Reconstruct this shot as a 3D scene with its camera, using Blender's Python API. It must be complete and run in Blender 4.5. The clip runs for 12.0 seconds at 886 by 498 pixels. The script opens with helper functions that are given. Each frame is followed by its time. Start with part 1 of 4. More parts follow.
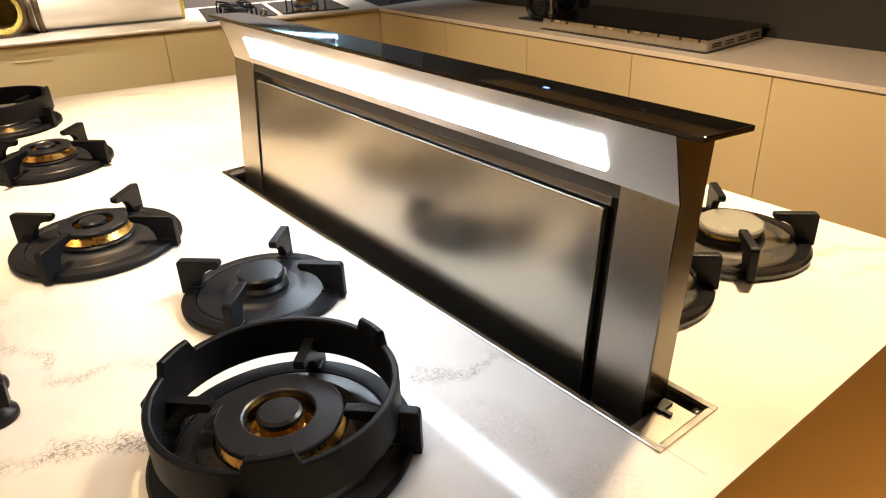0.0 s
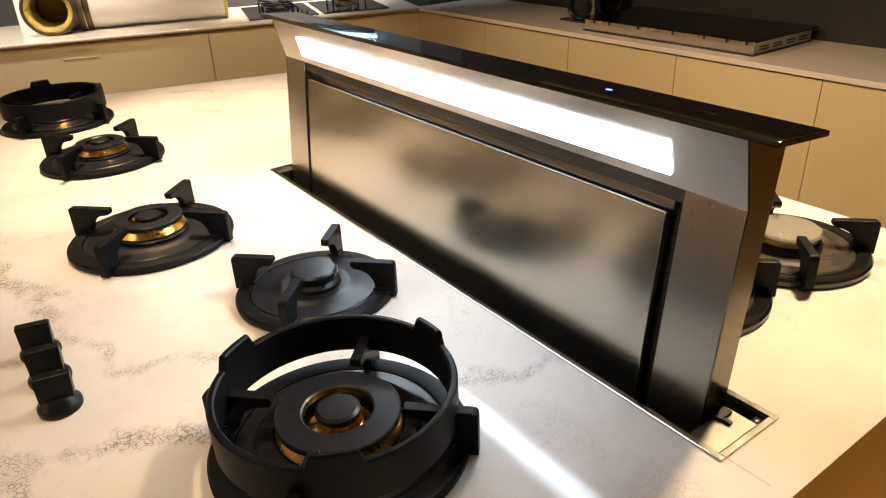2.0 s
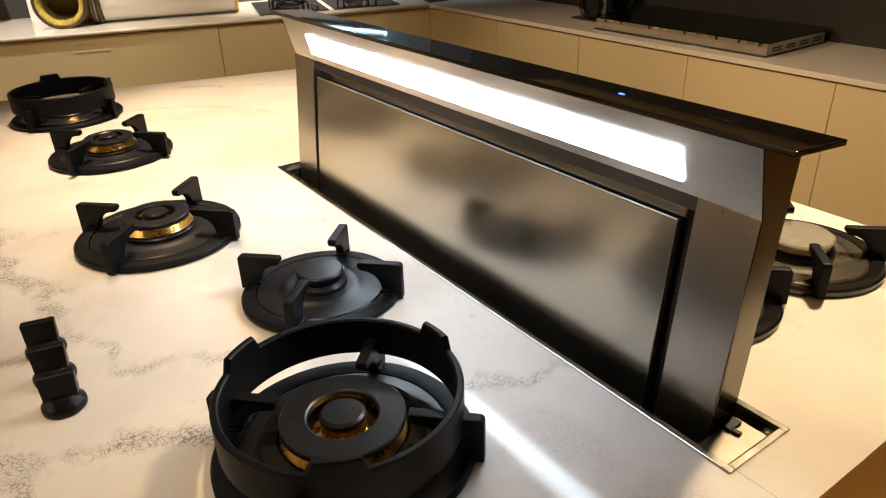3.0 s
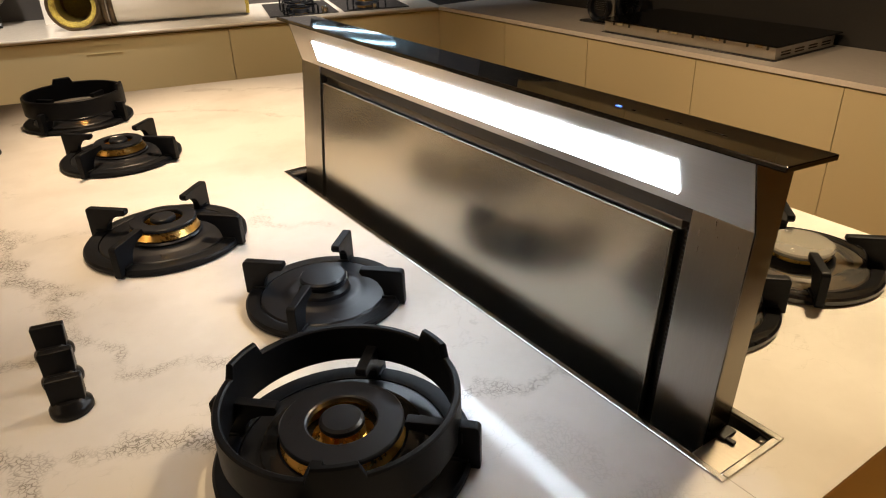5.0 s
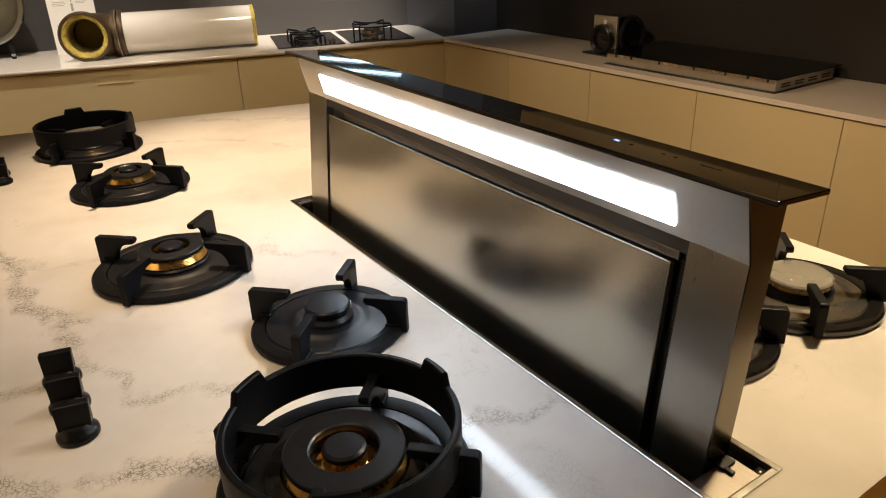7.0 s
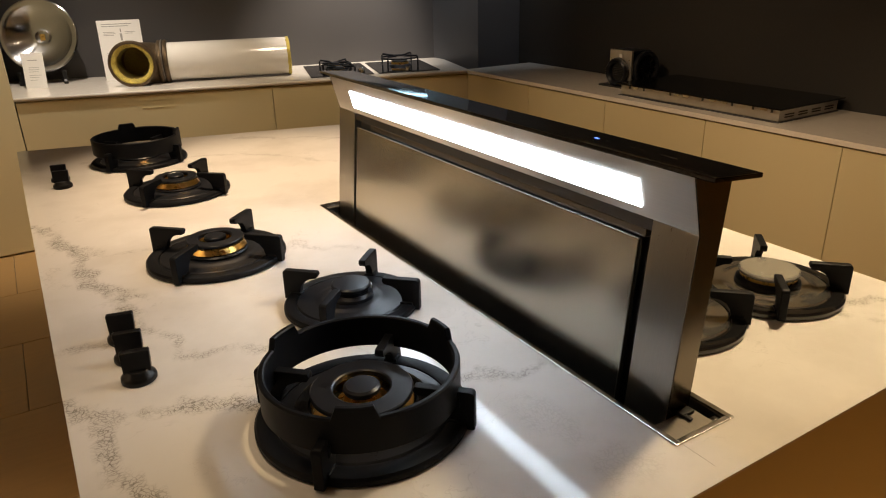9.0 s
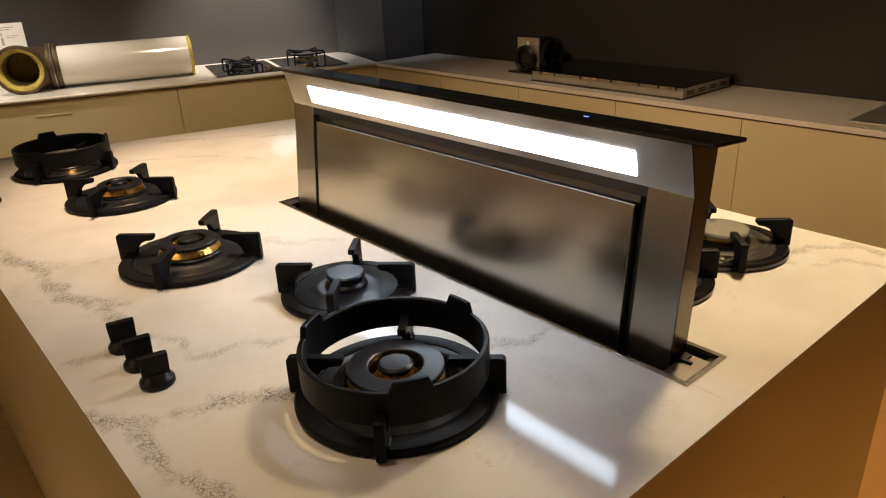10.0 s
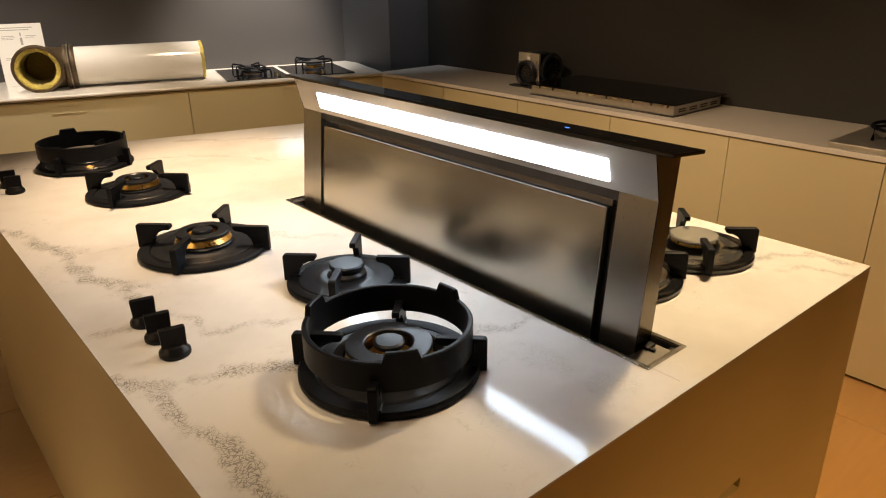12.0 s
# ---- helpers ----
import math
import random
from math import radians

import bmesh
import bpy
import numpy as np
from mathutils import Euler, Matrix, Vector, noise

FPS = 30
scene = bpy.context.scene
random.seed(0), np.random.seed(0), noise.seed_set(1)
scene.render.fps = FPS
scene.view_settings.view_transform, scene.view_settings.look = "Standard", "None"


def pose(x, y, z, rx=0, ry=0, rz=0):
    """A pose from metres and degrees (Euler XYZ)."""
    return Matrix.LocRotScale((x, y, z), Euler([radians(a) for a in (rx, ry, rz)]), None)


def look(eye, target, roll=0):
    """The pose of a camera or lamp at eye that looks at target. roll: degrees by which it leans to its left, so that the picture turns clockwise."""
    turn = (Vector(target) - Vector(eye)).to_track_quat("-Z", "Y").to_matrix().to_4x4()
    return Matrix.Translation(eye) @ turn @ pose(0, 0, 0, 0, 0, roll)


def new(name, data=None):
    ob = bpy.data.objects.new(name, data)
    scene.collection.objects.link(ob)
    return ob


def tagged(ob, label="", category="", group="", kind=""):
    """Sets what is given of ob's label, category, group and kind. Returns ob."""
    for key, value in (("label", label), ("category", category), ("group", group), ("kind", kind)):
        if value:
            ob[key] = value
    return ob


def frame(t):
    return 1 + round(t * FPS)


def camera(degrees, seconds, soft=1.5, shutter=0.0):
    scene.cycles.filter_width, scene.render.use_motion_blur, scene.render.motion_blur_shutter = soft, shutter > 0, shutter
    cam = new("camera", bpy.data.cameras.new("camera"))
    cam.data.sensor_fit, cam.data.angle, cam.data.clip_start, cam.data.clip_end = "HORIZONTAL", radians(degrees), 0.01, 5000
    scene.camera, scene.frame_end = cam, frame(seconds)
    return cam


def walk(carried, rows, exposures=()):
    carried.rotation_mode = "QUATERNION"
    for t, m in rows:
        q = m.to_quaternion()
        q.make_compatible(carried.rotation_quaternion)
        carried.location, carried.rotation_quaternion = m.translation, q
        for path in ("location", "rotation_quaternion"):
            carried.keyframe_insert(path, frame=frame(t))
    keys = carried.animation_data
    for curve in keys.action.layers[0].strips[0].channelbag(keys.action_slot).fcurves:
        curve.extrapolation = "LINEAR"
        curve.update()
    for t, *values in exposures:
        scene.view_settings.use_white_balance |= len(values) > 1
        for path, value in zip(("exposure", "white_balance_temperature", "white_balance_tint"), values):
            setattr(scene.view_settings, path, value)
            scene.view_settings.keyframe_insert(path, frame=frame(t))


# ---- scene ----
cam = camera(65.0, 12.0, soft=1.1)
PATH = [
    (0, (-0.503, -0.298, 1.454), (0.585, 1.113, 0.546), -2.4),
    (0.5, (-0.502, -0.295, 1.454), (0.567, 1.13, 0.545), -2.6),
    (1, (-0.506, -0.293, 1.454), (0.545, 1.148, 0.549), -2.7),
    (1.5, (-0.519, -0.286, 1.454), (0.514, 1.17, 0.554), -2.8),
    (2, (-0.529, -0.278, 1.456), (0.492, 1.185, 0.551), -2.5),
    (2.5, (-0.527, -0.267, 1.457), (0.483, 1.199, 0.546), -2.2),
    (3, (-0.523, -0.268, 1.46), (0.479, 1.203, 0.546), -2.0),
    (5, (-0.516, -0.281, 1.475), (0.462, 1.206, 0.561), -2.1),
    (5.5, (-0.512, -0.291, 1.478), (0.461, 1.207, 0.578), -2.4),
    (6, (-0.511, -0.291, 1.481), (0.473, 1.223, 0.623), -2.4),
    (6.5, (-0.515, -0.292, 1.484), (0.471, 1.226, 0.632), -2.2),
    (7, (-0.521, -0.294, 1.485), (0.467, 1.227, 0.643), -2.0),
    (8.8, (-0.584, -0.447, 1.476), (0.366, 1.149, 0.735), -1.7),
    (9, (-0.596, -0.451, 1.477), (0.359, 1.139, 0.727), -1.5),
    (9.5, (-0.682, -0.414, 1.481), (0.382, 1.098, 0.719), -2.2),
    (10, (-0.763, -0.4, 1.485), (0.425, 1.009, 0.708), -2.5),
    (10.5, (-0.816, -0.419, 1.501), (0.431, 0.941, 0.73), -1.9),
    (11, (-0.822, -0.445, 1.505), (0.413, 0.933, 0.746), -1.8),
    (11.5, (-0.824, -0.485, 1.504), (0.377, 0.928, 0.756), -0.9),
    (12, (-0.831, -0.5, 1.504), (0.365, 0.917, 0.755), -0.7),
]
EXPOSURES = [(0, 1.20), (1, 1.05), (2.5, 0.68), (5, 0.34), (6.5, 0.25), (9, 0.06), (10.5, 0.23), (12, 0.45)]
walk(cam, [(t, look(eye, target, roll)) for t, eye, target, roll in PATH], EXPOSURES)

# ---- world and light ----
world = bpy.data.worlds.new("world")
scene.world = world
world.use_nodes = True
world.node_tree.nodes["Background"].inputs[0].default_value = (0.9, 0.75, 0.55, 1)
world.node_tree.nodes["Background"].inputs[1].default_value = 0.0

WARM = (1.0, 0.725, 0.455)
DIM_WARM = (1.0, 0.51, 0.145)


def spot(name, eye, target, watts, degrees, blend=0.5, color=WARM, radius=0.03):
    lamp = bpy.data.lights.new(name, "SPOT")
    lamp.energy, lamp.color, lamp.spot_size, lamp.spot_blend, lamp.shadow_soft_size = watts, color, radians(degrees), blend, radius
    ob = new(name, lamp)
    ob.matrix_world = look(eye, target)
    return ob


spot("spot_far_pool", (-0.06, 1.72, 2.55), (0.0, 1.46, 0.93), 178, 60, 1.0)
spot("spot_island_right", (1.22, 0.36, 2.55), (0.42, 0.34, 0.93), 172, 52, 0.9, (1.0, 0.745, 0.43), 0.10)
spot("spot_island_left", (-0.60, 0.52, 2.55), (-0.52, 0.66, 0.93), 36, 60, 1.0, (1.0, 0.74, 0.465), 0.22)
spot("spot_floor_left", (-1.7, 0.6, 2.55), (-1.5, 0.7, 0.0), 140, 58, 1.0)
# stand-in for an unseen broad source in the west that reaches the cabinet doors
spot("spot_fill_west", (-2.35, 0.55, 2.05), (1.9, 0.80, 0.80), 30, 36, 0.6, WARM, 0.35)
spot("spot_cabinet_right", (0.20, 1.9, 2.50), (1.9, 1.8, 0.40), 76, 62, 1.0)
spot("spot_cabinet_near", (0.20, 0.50, 2.50), (1.9, 0.50, 0.35), 88, 58, 1.0)
spot("spot_back_left", (-0.30, 3.62, 2.55), (-0.20, 4.10, 0.90), 122, 66, 1.0, (1.0, 0.88, 0.75))
# lights the added tall cabinets, so the steel panel mirrors something bright
spot("spot_tall_cabinet", (-1.50, 2.6, 2.55), (-1.65, 4.0, 0.75), 95, 70, 1.0)
spot("spot_back_right", (1.42, 3.42, 2.55), (1.40, 4.10, 1.06), 300, 52, 1.0, (1.0, 0.88, 0.76))
spot("spot_corner", (1.55, 2.95, 2.55), (2.35, 3.75, 1.35), 34, 66, 1.0, (0.86, 0.92, 1.0))
spot("spot_back_front", (0.5, 2.6, 2.55), (0.6, 3.6, 0.6), 66, 80, 1.0, (1.0, 0.78, 0.52))
spot("spot_floor_near", (1.20, -0.25, 2.55), (1.22, -0.15, 0.0), 130, 46, 1.0, DIM_WARM)
spot("spot_floor_south", (0.2, -1.5, 2.55), (0.1, -1.1, 0.0), 128, 74, 1.0, DIM_WARM)
spot("spot_wall_west", (-1.9, 1.6, 2.55), (-2.6, 1.4, 1.5), 90, 100, 1.0)

# ---- materials ----


def material(name):
    m = bpy.data.materials.new(name)
    m.use_nodes = True
    return m, m.node_tree.nodes, m.node_tree.links, m.node_tree.nodes["Principled BSDF"]


def surface(name, color, rough, metal=0.0, grain=(60, 60, 60), vary=0.06, bump=0.02, big=3.0, rvary=0.08, coat=0.0, spec=0.5, depth=0.002):
    """A surface whose tone, gloss and relief vary at a large and a small scale."""
    m, nodes, links, p = material(name)
    co = nodes.new("ShaderNodeTexCoord")
    mp = nodes.new("ShaderNodeMapping")
    mp.inputs["Scale"].default_value = grain
    links.new(co.outputs["Object"], mp.inputs[0])
    fine = nodes.new("ShaderNodeTexNoise")
    fine.inputs["Scale"].default_value, fine.inputs["Detail"].default_value = 1.0, 4
    links.new(mp.outputs[0], fine.inputs["Vector"])
    large = nodes.new("ShaderNodeTexNoise")
    large.inputs["Scale"].default_value, large.inputs["Detail"].default_value = big, 3
    links.new(co.outputs["Object"], large.inputs["Vector"])
    add = nodes.new("ShaderNodeMath")
    add.operation = "ADD"
    links.new(fine.outputs["Fac"], add.inputs[0])
    links.new(large.outputs["Fac"], add.inputs[1])
    tone = nodes.new("ShaderNodeMapRange")
    tone.inputs[1].default_value, tone.inputs[2].default_value = 0.6, 1.4
    tone.inputs[3].default_value, tone.inputs[4].default_value = 1 - vary, 1 + vary
    links.new(add.outputs[0], tone.inputs[0])
    mul = nodes.new("ShaderNodeVectorMath")
    mul.operation = "SCALE"
    mul.inputs[0].default_value = color
    links.new(tone.outputs[0], mul.inputs["Scale"])
    links.new(mul.outputs[0], p.inputs["Base Color"])
    r = nodes.new("ShaderNodeMapRange")
    r.inputs[1].default_value, r.inputs[2].default_value = 0.6, 1.4
    r.inputs[3].default_value, r.inputs[4].default_value = max(0.01, rough - rvary), rough + rvary
    links.new(add.outputs[0], r.inputs[0])
    links.new(r.outputs[0], p.inputs["Roughness"])
    p.inputs["Metallic"].default_value = metal
    p.inputs["Specular IOR Level"].default_value = spec
    p.inputs["Coat Weight"].default_value = coat
    if bump:
        b = nodes.new("ShaderNodeBump")
        b.inputs["Strength"].default_value, b.inputs["Distance"].default_value = bump, depth
        links.new(fine.outputs["Fac"], b.inputs["Height"])
        links.new(b.outputs[0], p.inputs["Normal"])
    return m


def glowing(name, color, strength):
    m, nodes, links, p = material(name)
    p.inputs["Base Color"].default_value = (0.8, 0.8, 0.8, 1)
    p.inputs["Emission Color"].default_value = (*color, 1)
    p.inputs["Emission Strength"].default_value = strength
    return m


STEEL = surface("brushed_steel", (0.50, 0.465, 0.415), 0.205, 1.0, (40, 3, 700), 0.05, 0.0, 5.0, 0.035)
STEEL_PANEL = surface("brushed_steel_panel", (0.48, 0.458, 0.395), 0.23, 1.0, (40, 3, 700), 0.05, 0.0, 5.0, 0.035)
STEEL_HEAD = surface("brushed_steel_head", (0.48, 0.45, 0.41), 0.33, 1.0, (40, 3, 700), 0.05, 0.0, 5.0, 0.03)
for steel, amount in ((STEEL_PANEL, 0.35), (STEEL_HEAD, 0.5)):
    tangent = steel.node_tree.nodes.new("ShaderNodeTangent")
    tangent.direction_type, tangent.axis = "RADIAL", "Z"
    shader = steel.node_tree.nodes["Principled BSDF"]
    shader.inputs["Anisotropic"].default_value = amount
    shader.inputs["Anisotropic Rotation"].default_value = 0.25
    steel.node_tree.links.new(tangent.outputs[0], shader.inputs["Tangent"])
STEEL_V = surface("brushed_steel_upright", (0.44, 0.418, 0.37), 0.30, 1.0, (500, 500, 4), 0.05, 0.0, 6.0, 0.04)
STEEL_SHINY = surface("polished_steel", (0.70, 0.67, 0.62), 0.16, 1.0, (40, 40, 40), 0.05, 0.02, 5.0, 0.06)
STEEL_RIM = surface("surround_steel", (0.52, 0.50, 0.46), 0.20, 1.0, (40, 40, 40), 0.08, 0.02, 9.0, 0.06)
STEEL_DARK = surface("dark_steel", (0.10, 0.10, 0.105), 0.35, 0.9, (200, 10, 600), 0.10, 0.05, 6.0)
# same steel as the columns, darkened in colour for the ends' dim reflection
STEEL_END = surface("shaded_end_steel", (0.20, 0.175, 0.14), 0.24, 1.0, (500, 500, 4), 0.05, 0.0, 6.0, 0.03)
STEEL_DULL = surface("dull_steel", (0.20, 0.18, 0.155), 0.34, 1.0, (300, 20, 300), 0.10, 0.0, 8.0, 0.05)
GALVANISED = surface("galvanised_sheet", (0.55, 0.52, 0.47), 0.42, 0.9, (30, 30, 30), 0.12, 0.04, 8.0)
HOB_GLASS = surface("satin_black_glass", (0.004, 0.004, 0.004), 0.16, 0.0, (8, 8, 8), 0.05, 0.0, 2.0, 0.02, spec=0.3)
GLASS_BLACK = surface("black_glass", (0.006, 0.006, 0.007), 0.03, 0.0, (8, 8, 8), 0.05, 0.0, 2.0, 0.01, 0.3)
IRON = surface("black_cast_iron", (0.0046, 0.0054, 0.0076), 0.45, 0.0, (900, 900, 900), 0.15, 0.20, 25.0, 0.07, depth=0.0008, spec=0.13)
ENAMEL = surface("black_enamel", (0.0088, 0.0100, 0.0136), 0.33, 0.0, (500, 500, 500), 0.12, 0.08, 20.0, 0.07, depth=0.0006, spec=0.31)
ENAMEL_GLOSS = surface("glossy_black_enamel", (0.010, 0.010, 0.011), 0.12, 0.0, (500, 500, 500), 0.12, 0.03, 20.0, 0.04, depth=0.0004, spec=0.75)
# glare on the right burners' caps and plates, painted as pale grey metal
CAP_GLARE = surface("glare_grey_cap", (0.60, 0.58, 0.53), 0.26, 0.7, (300, 300, 300), 0.02, 0.0, 30.0, 0.02, depth=0.0006)
PLATE_GLARE = surface("glare_grey_plate", (0.42, 0.40, 0.37), 0.15, 0.9, (500, 500, 500), 0.06, 0.0, 20.0, 0.04, depth=0.0004)
BRASS = surface("brass", (0.64, 0.41, 0.12), 0.30, 1.0, (200, 200, 200), 0.12, 0.06, 30.0, 0.10)
KNOB = surface("black_knob", (0.007, 0.007, 0.008), 0.36, 0.0, (600, 600, 600), 0.10, 0.06, 25.0, spec=0.22)
LACQUER = surface("cream_lacquer", (0.62, 0.537, 0.325), 0.48, 0.0, (220, 220, 220), 0.015, 0.02, 1.5, 0.04)
WORKTOP = surface("pale_worktop", (0.70, 0.65, 0.58), 0.14, 0.0, (60, 60, 60), 0.03, 0.0, 3.0, 0.05)
GAP = surface("shadow_gap", (0.02, 0.018, 0.015), 0.7, 0.0, bump=0.0)
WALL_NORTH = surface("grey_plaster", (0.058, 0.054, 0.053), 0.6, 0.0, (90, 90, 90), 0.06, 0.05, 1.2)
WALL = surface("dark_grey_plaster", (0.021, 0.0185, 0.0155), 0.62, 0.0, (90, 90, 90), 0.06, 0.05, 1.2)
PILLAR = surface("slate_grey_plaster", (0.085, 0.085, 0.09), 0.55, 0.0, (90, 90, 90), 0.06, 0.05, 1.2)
PALE_WALL = surface("pale_plaster", (0.55, 0.50, 0.43), 0.7, 0.0, (60, 60, 60), 0.03, 0.04, 1.0)
CEILING = surface("ceiling_paint", (0.45, 0.42, 0.38), 0.8, 0.0, (60, 60, 60), 0.03, 0.03, 1.0)
PAPER = surface("white_card", (0.78, 0.76, 0.72), 0.6, 0.0, (90, 90, 90), 0.02, 0.0, 3.0)
INK = surface("grey_ink", (0.33, 0.32, 0.30), 0.7, 0.0, bump=0.0)
DUCT_WHITE = surface("white_duct_enamel", (0.74, 0.71, 0.66), 0.16, 0.0, (12, 12, 12), 0.03, 0.03, 3.0, 0.05, 0.3)
WOOL = surface("yellow_mineral_wool", (0.46, 0.36, 0.075), 0.9, 0.0, (160, 160, 160), 0.55, 0.6, 18.0, depth=0.004)
CHROME_BRUSHED = surface("turned_chrome", (0.50, 0.50, 0.51), 0.17, 1.0, (6, 6, 6), 0.03, 0.0, 4.0, 0.03)
_n = CHROME_BRUSHED.node_tree.nodes
_t = _n.new("ShaderNodeTangent")
_t.direction_type, _t.axis = "RADIAL", "Z"
_n["Principled BSDF"].inputs["Anisotropic"].default_value = 0.85
_n["Principled BSDF"].inputs["Anisotropic Rotation"].default_value = 0.25
CHROME_BRUSHED.node_tree.links.new(_t.outputs[0], _n["Principled BSDF"].inputs["Tangent"])
# the yellow wool again, with the shade inside the elbow in its colour
WOOL_SHADED = surface("shaded_wool", (0.17, 0.13, 0.035), 0.95, 0.0, (120, 120, 120), 0.3, 0.4, 16.0, depth=0.004)
RUST = surface("tarnished_band", (0.12, 0.085, 0.05), 0.45, 0.7, (90, 90, 90), 0.35, 0.2, 20.0)
TILE = surface("beige_floor_tile", (0.40, 0.25, 0.10), 0.38, 0.0, (7, 45, 10), 0.10, 0.03, 1.6)
GROUT_PALE = surface("slab_joint_filler", (0.34, 0.31, 0.27), 0.6, 0.0, bump=0.0)
GROUT = surface("floor_grout", (0.20, 0.15, 0.10), 0.8, 0.0)
LED = glowing("led_diffuser", (0.76, 0.88, 1.0), 18.0)
LED_BLUE = glowing("blue_indicator", (0.03, 0.16, 1.0), 2.0)
STRIP = glowing("strip_tube", (0.50, 0.82, 1.0), 12.0)
PRINT = surface("faint_print", (0.016, 0.016, 0.016), 0.25, 0.0, bump=0.0)


def marble_material():
    """White quartz: a pale ground with warm clouds, and grey veins made of a fine net of cracks, thick where the slab's vein layer is strong."""
    m, nodes, links, p = material("white_quartz")
    co = nodes.new("ShaderNodeTexCoord")
    at = nodes.new("ShaderNodeAttribute")
    at.attribute_name = "vein"
    warp = nodes.new("ShaderNodeTexNoise")
    warp.inputs["Scale"].default_value, warp.inputs["Detail"].default_value = 38, 3
    links.new(co.outputs["Object"], warp.inputs["Vector"])
    mixv = nodes.new("ShaderNodeMix")
    mixv.data_type = "VECTOR"
    mixv.inputs[0].default_value = 0.035
    links.new(co.outputs["Object"], mixv.inputs[4])
    links.new(warp.outputs["Color"], mixv.inputs[5])
    cells = nodes.new("ShaderNodeTexVoronoi")
    cells.feature = "DISTANCE_TO_EDGE"
    cells.inputs["Scale"].default_value = 150
    links.new(mixv.outputs[1], cells.inputs["Vector"])
    crack = nodes.new("ShaderNodeMapRange")
    crack.inputs[1].default_value, crack.inputs[2].default_value = 0.0, 0.13
    crack.inputs[3].default_value, crack.inputs[4].default_value = 1.0, 0.20
    links.new(cells.outputs["Distance"], crack.inputs[0])
    patch = nodes.new("ShaderNodeTexNoise")
    patch.inputs["Scale"].default_value, patch.inputs["Detail"].default_value = 22, 4
    links.new(co.outputs["Object"], patch.inputs["Vector"])
    prange = nodes.new("ShaderNodeMapRange")
    prange.inputs[1].default_value, prange.inputs[2].default_value = 0.33, 0.53
    links.new(patch.outputs["Fac"], prange.inputs[0])
    a = nodes.new("ShaderNodeMath")
    a.operation = "MULTIPLY"
    links.new(at.outputs["Fac"], a.inputs[0])
    links.new(crack.outputs[0], a.inputs[1])
    b = nodes.new("ShaderNodeMath")
    b.operation = "MULTIPLY"
    links.new(a.outputs[0], b.inputs[0])
    links.new(prange.outputs[0], b.inputs[1])
    cloud = nodes.new("ShaderNodeTexNoise")
    cloud.inputs["Scale"].default_value, cloud.inputs["Detail"].default_value = 4.5, 6
    links.new(mixv.outputs[1], cloud.inputs["Vector"])
    ground = nodes.new("ShaderNodeValToRGB")
    ground.color_ramp.elements[0].position, ground.color_ramp.elements[0].color = 0.30, (0.62, 0.59, 0.555, 1)
    ground.color_ramp.elements[1].position, ground.color_ramp.elements[1].color = 0.56, (0.74, 0.715, 0.685, 1)
    links.new(cloud.outputs["Fac"], ground.inputs[0])
    stray = nodes.new("ShaderNodeTexNoise")
    stray.inputs["Scale"].default_value, stray.inputs["Detail"].default_value, stray.inputs["Distortion"].default_value = 16, 5, 0.6
    links.new(mixv.outputs[1], stray.inputs["Vector"])
    off = nodes.new("ShaderNodeMath")
    off.operation = "SUBTRACT"
    links.new(stray.outputs["Fac"], off.inputs[0])
    off.inputs[1].default_value = 0.5
    absolute = nodes.new("ShaderNodeMath")
    absolute.operation = "ABSOLUTE"
    links.new(off.outputs[0], absolute.inputs[0])
    thin = nodes.new("ShaderNodeMapRange")
    thin.inputs[1].default_value, thin.inputs[2].default_value = 0.0, 0.012
    thin.inputs[3].default_value, thin.inputs[4].default_value = 0.20, 0.0
    links.new(absolute.outputs[0], thin.inputs[0])
    where = nodes.new("ShaderNodeTexNoise")
    where.inputs["Scale"].default_value, where.inputs["Detail"].default_value = 9, 2
    links.new(co.outputs["Object"], where.inputs["Vector"])
    wrange = nodes.new("ShaderNodeMapRange")
    wrange.inputs[1].default_value, wrange.inputs[2].default_value = 0.55, 0.68
    links.new(where.outputs["Fac"], wrange.inputs[0])
    few = nodes.new("ShaderNodeMath")
    few.operation = "MULTIPLY"
    links.new(thin.outputs[0], few.inputs[0])
    links.new(wrange.outputs[0], few.inputs[1])
    both = nodes.new("ShaderNodeMath")
    both.operation = "MAXIMUM"
    links.new(b.outputs[0], both.inputs[0])
    links.new(few.outputs[0], both.inputs[1])
    mix = nodes.new("ShaderNodeMix")
    mix.data_type = "RGBA"
    links.new(both.outputs[0], mix.inputs[0])
    links.new(ground.outputs[0], mix.inputs[6])
    mix.inputs[7].default_value = (0.245, 0.225, 0.20, 1)
    links.new(mix.outputs[2], p.inputs["Base Color"])
    p.inputs["Roughness"].default_value = 0.085
    p.inputs["Specular IOR Level"].default_value = 0.24
    return m


MARBLE = marble_material()

# ---- mesh helpers ----


def finish(name, bm, mat, sharp=32):
    bmesh.ops.recalc_face_normals(bm, faces=bm.faces)
    areas = sorted(f.calc_area() for f in bm.faces)
    broad = 12 * areas[len(areas) // 2]
    for f in bm.faces:
        f.smooth = f.calc_area() < broad   # broad flats stay flat between their rounded edges
    for e in bm.edges:
        e.smooth = len(e.link_faces) == 2 and e.calc_face_angle(0) < radians(sharp)
    me = bpy.data.meshes.new(name)
    bm.to_mesh(me)
    bm.free()
    me.materials.append(mat)
    return me


def part(name, bm, mat, parent=None, label="", sharp=32):
    """Links a bmesh as one mesh object, under a thing or under a part."""
    ob = new(name, finish(name, bm, mat, sharp))
    if parent is not None:
        ob.parent = parent
    if label:
        ob["label"] = label
    return ob


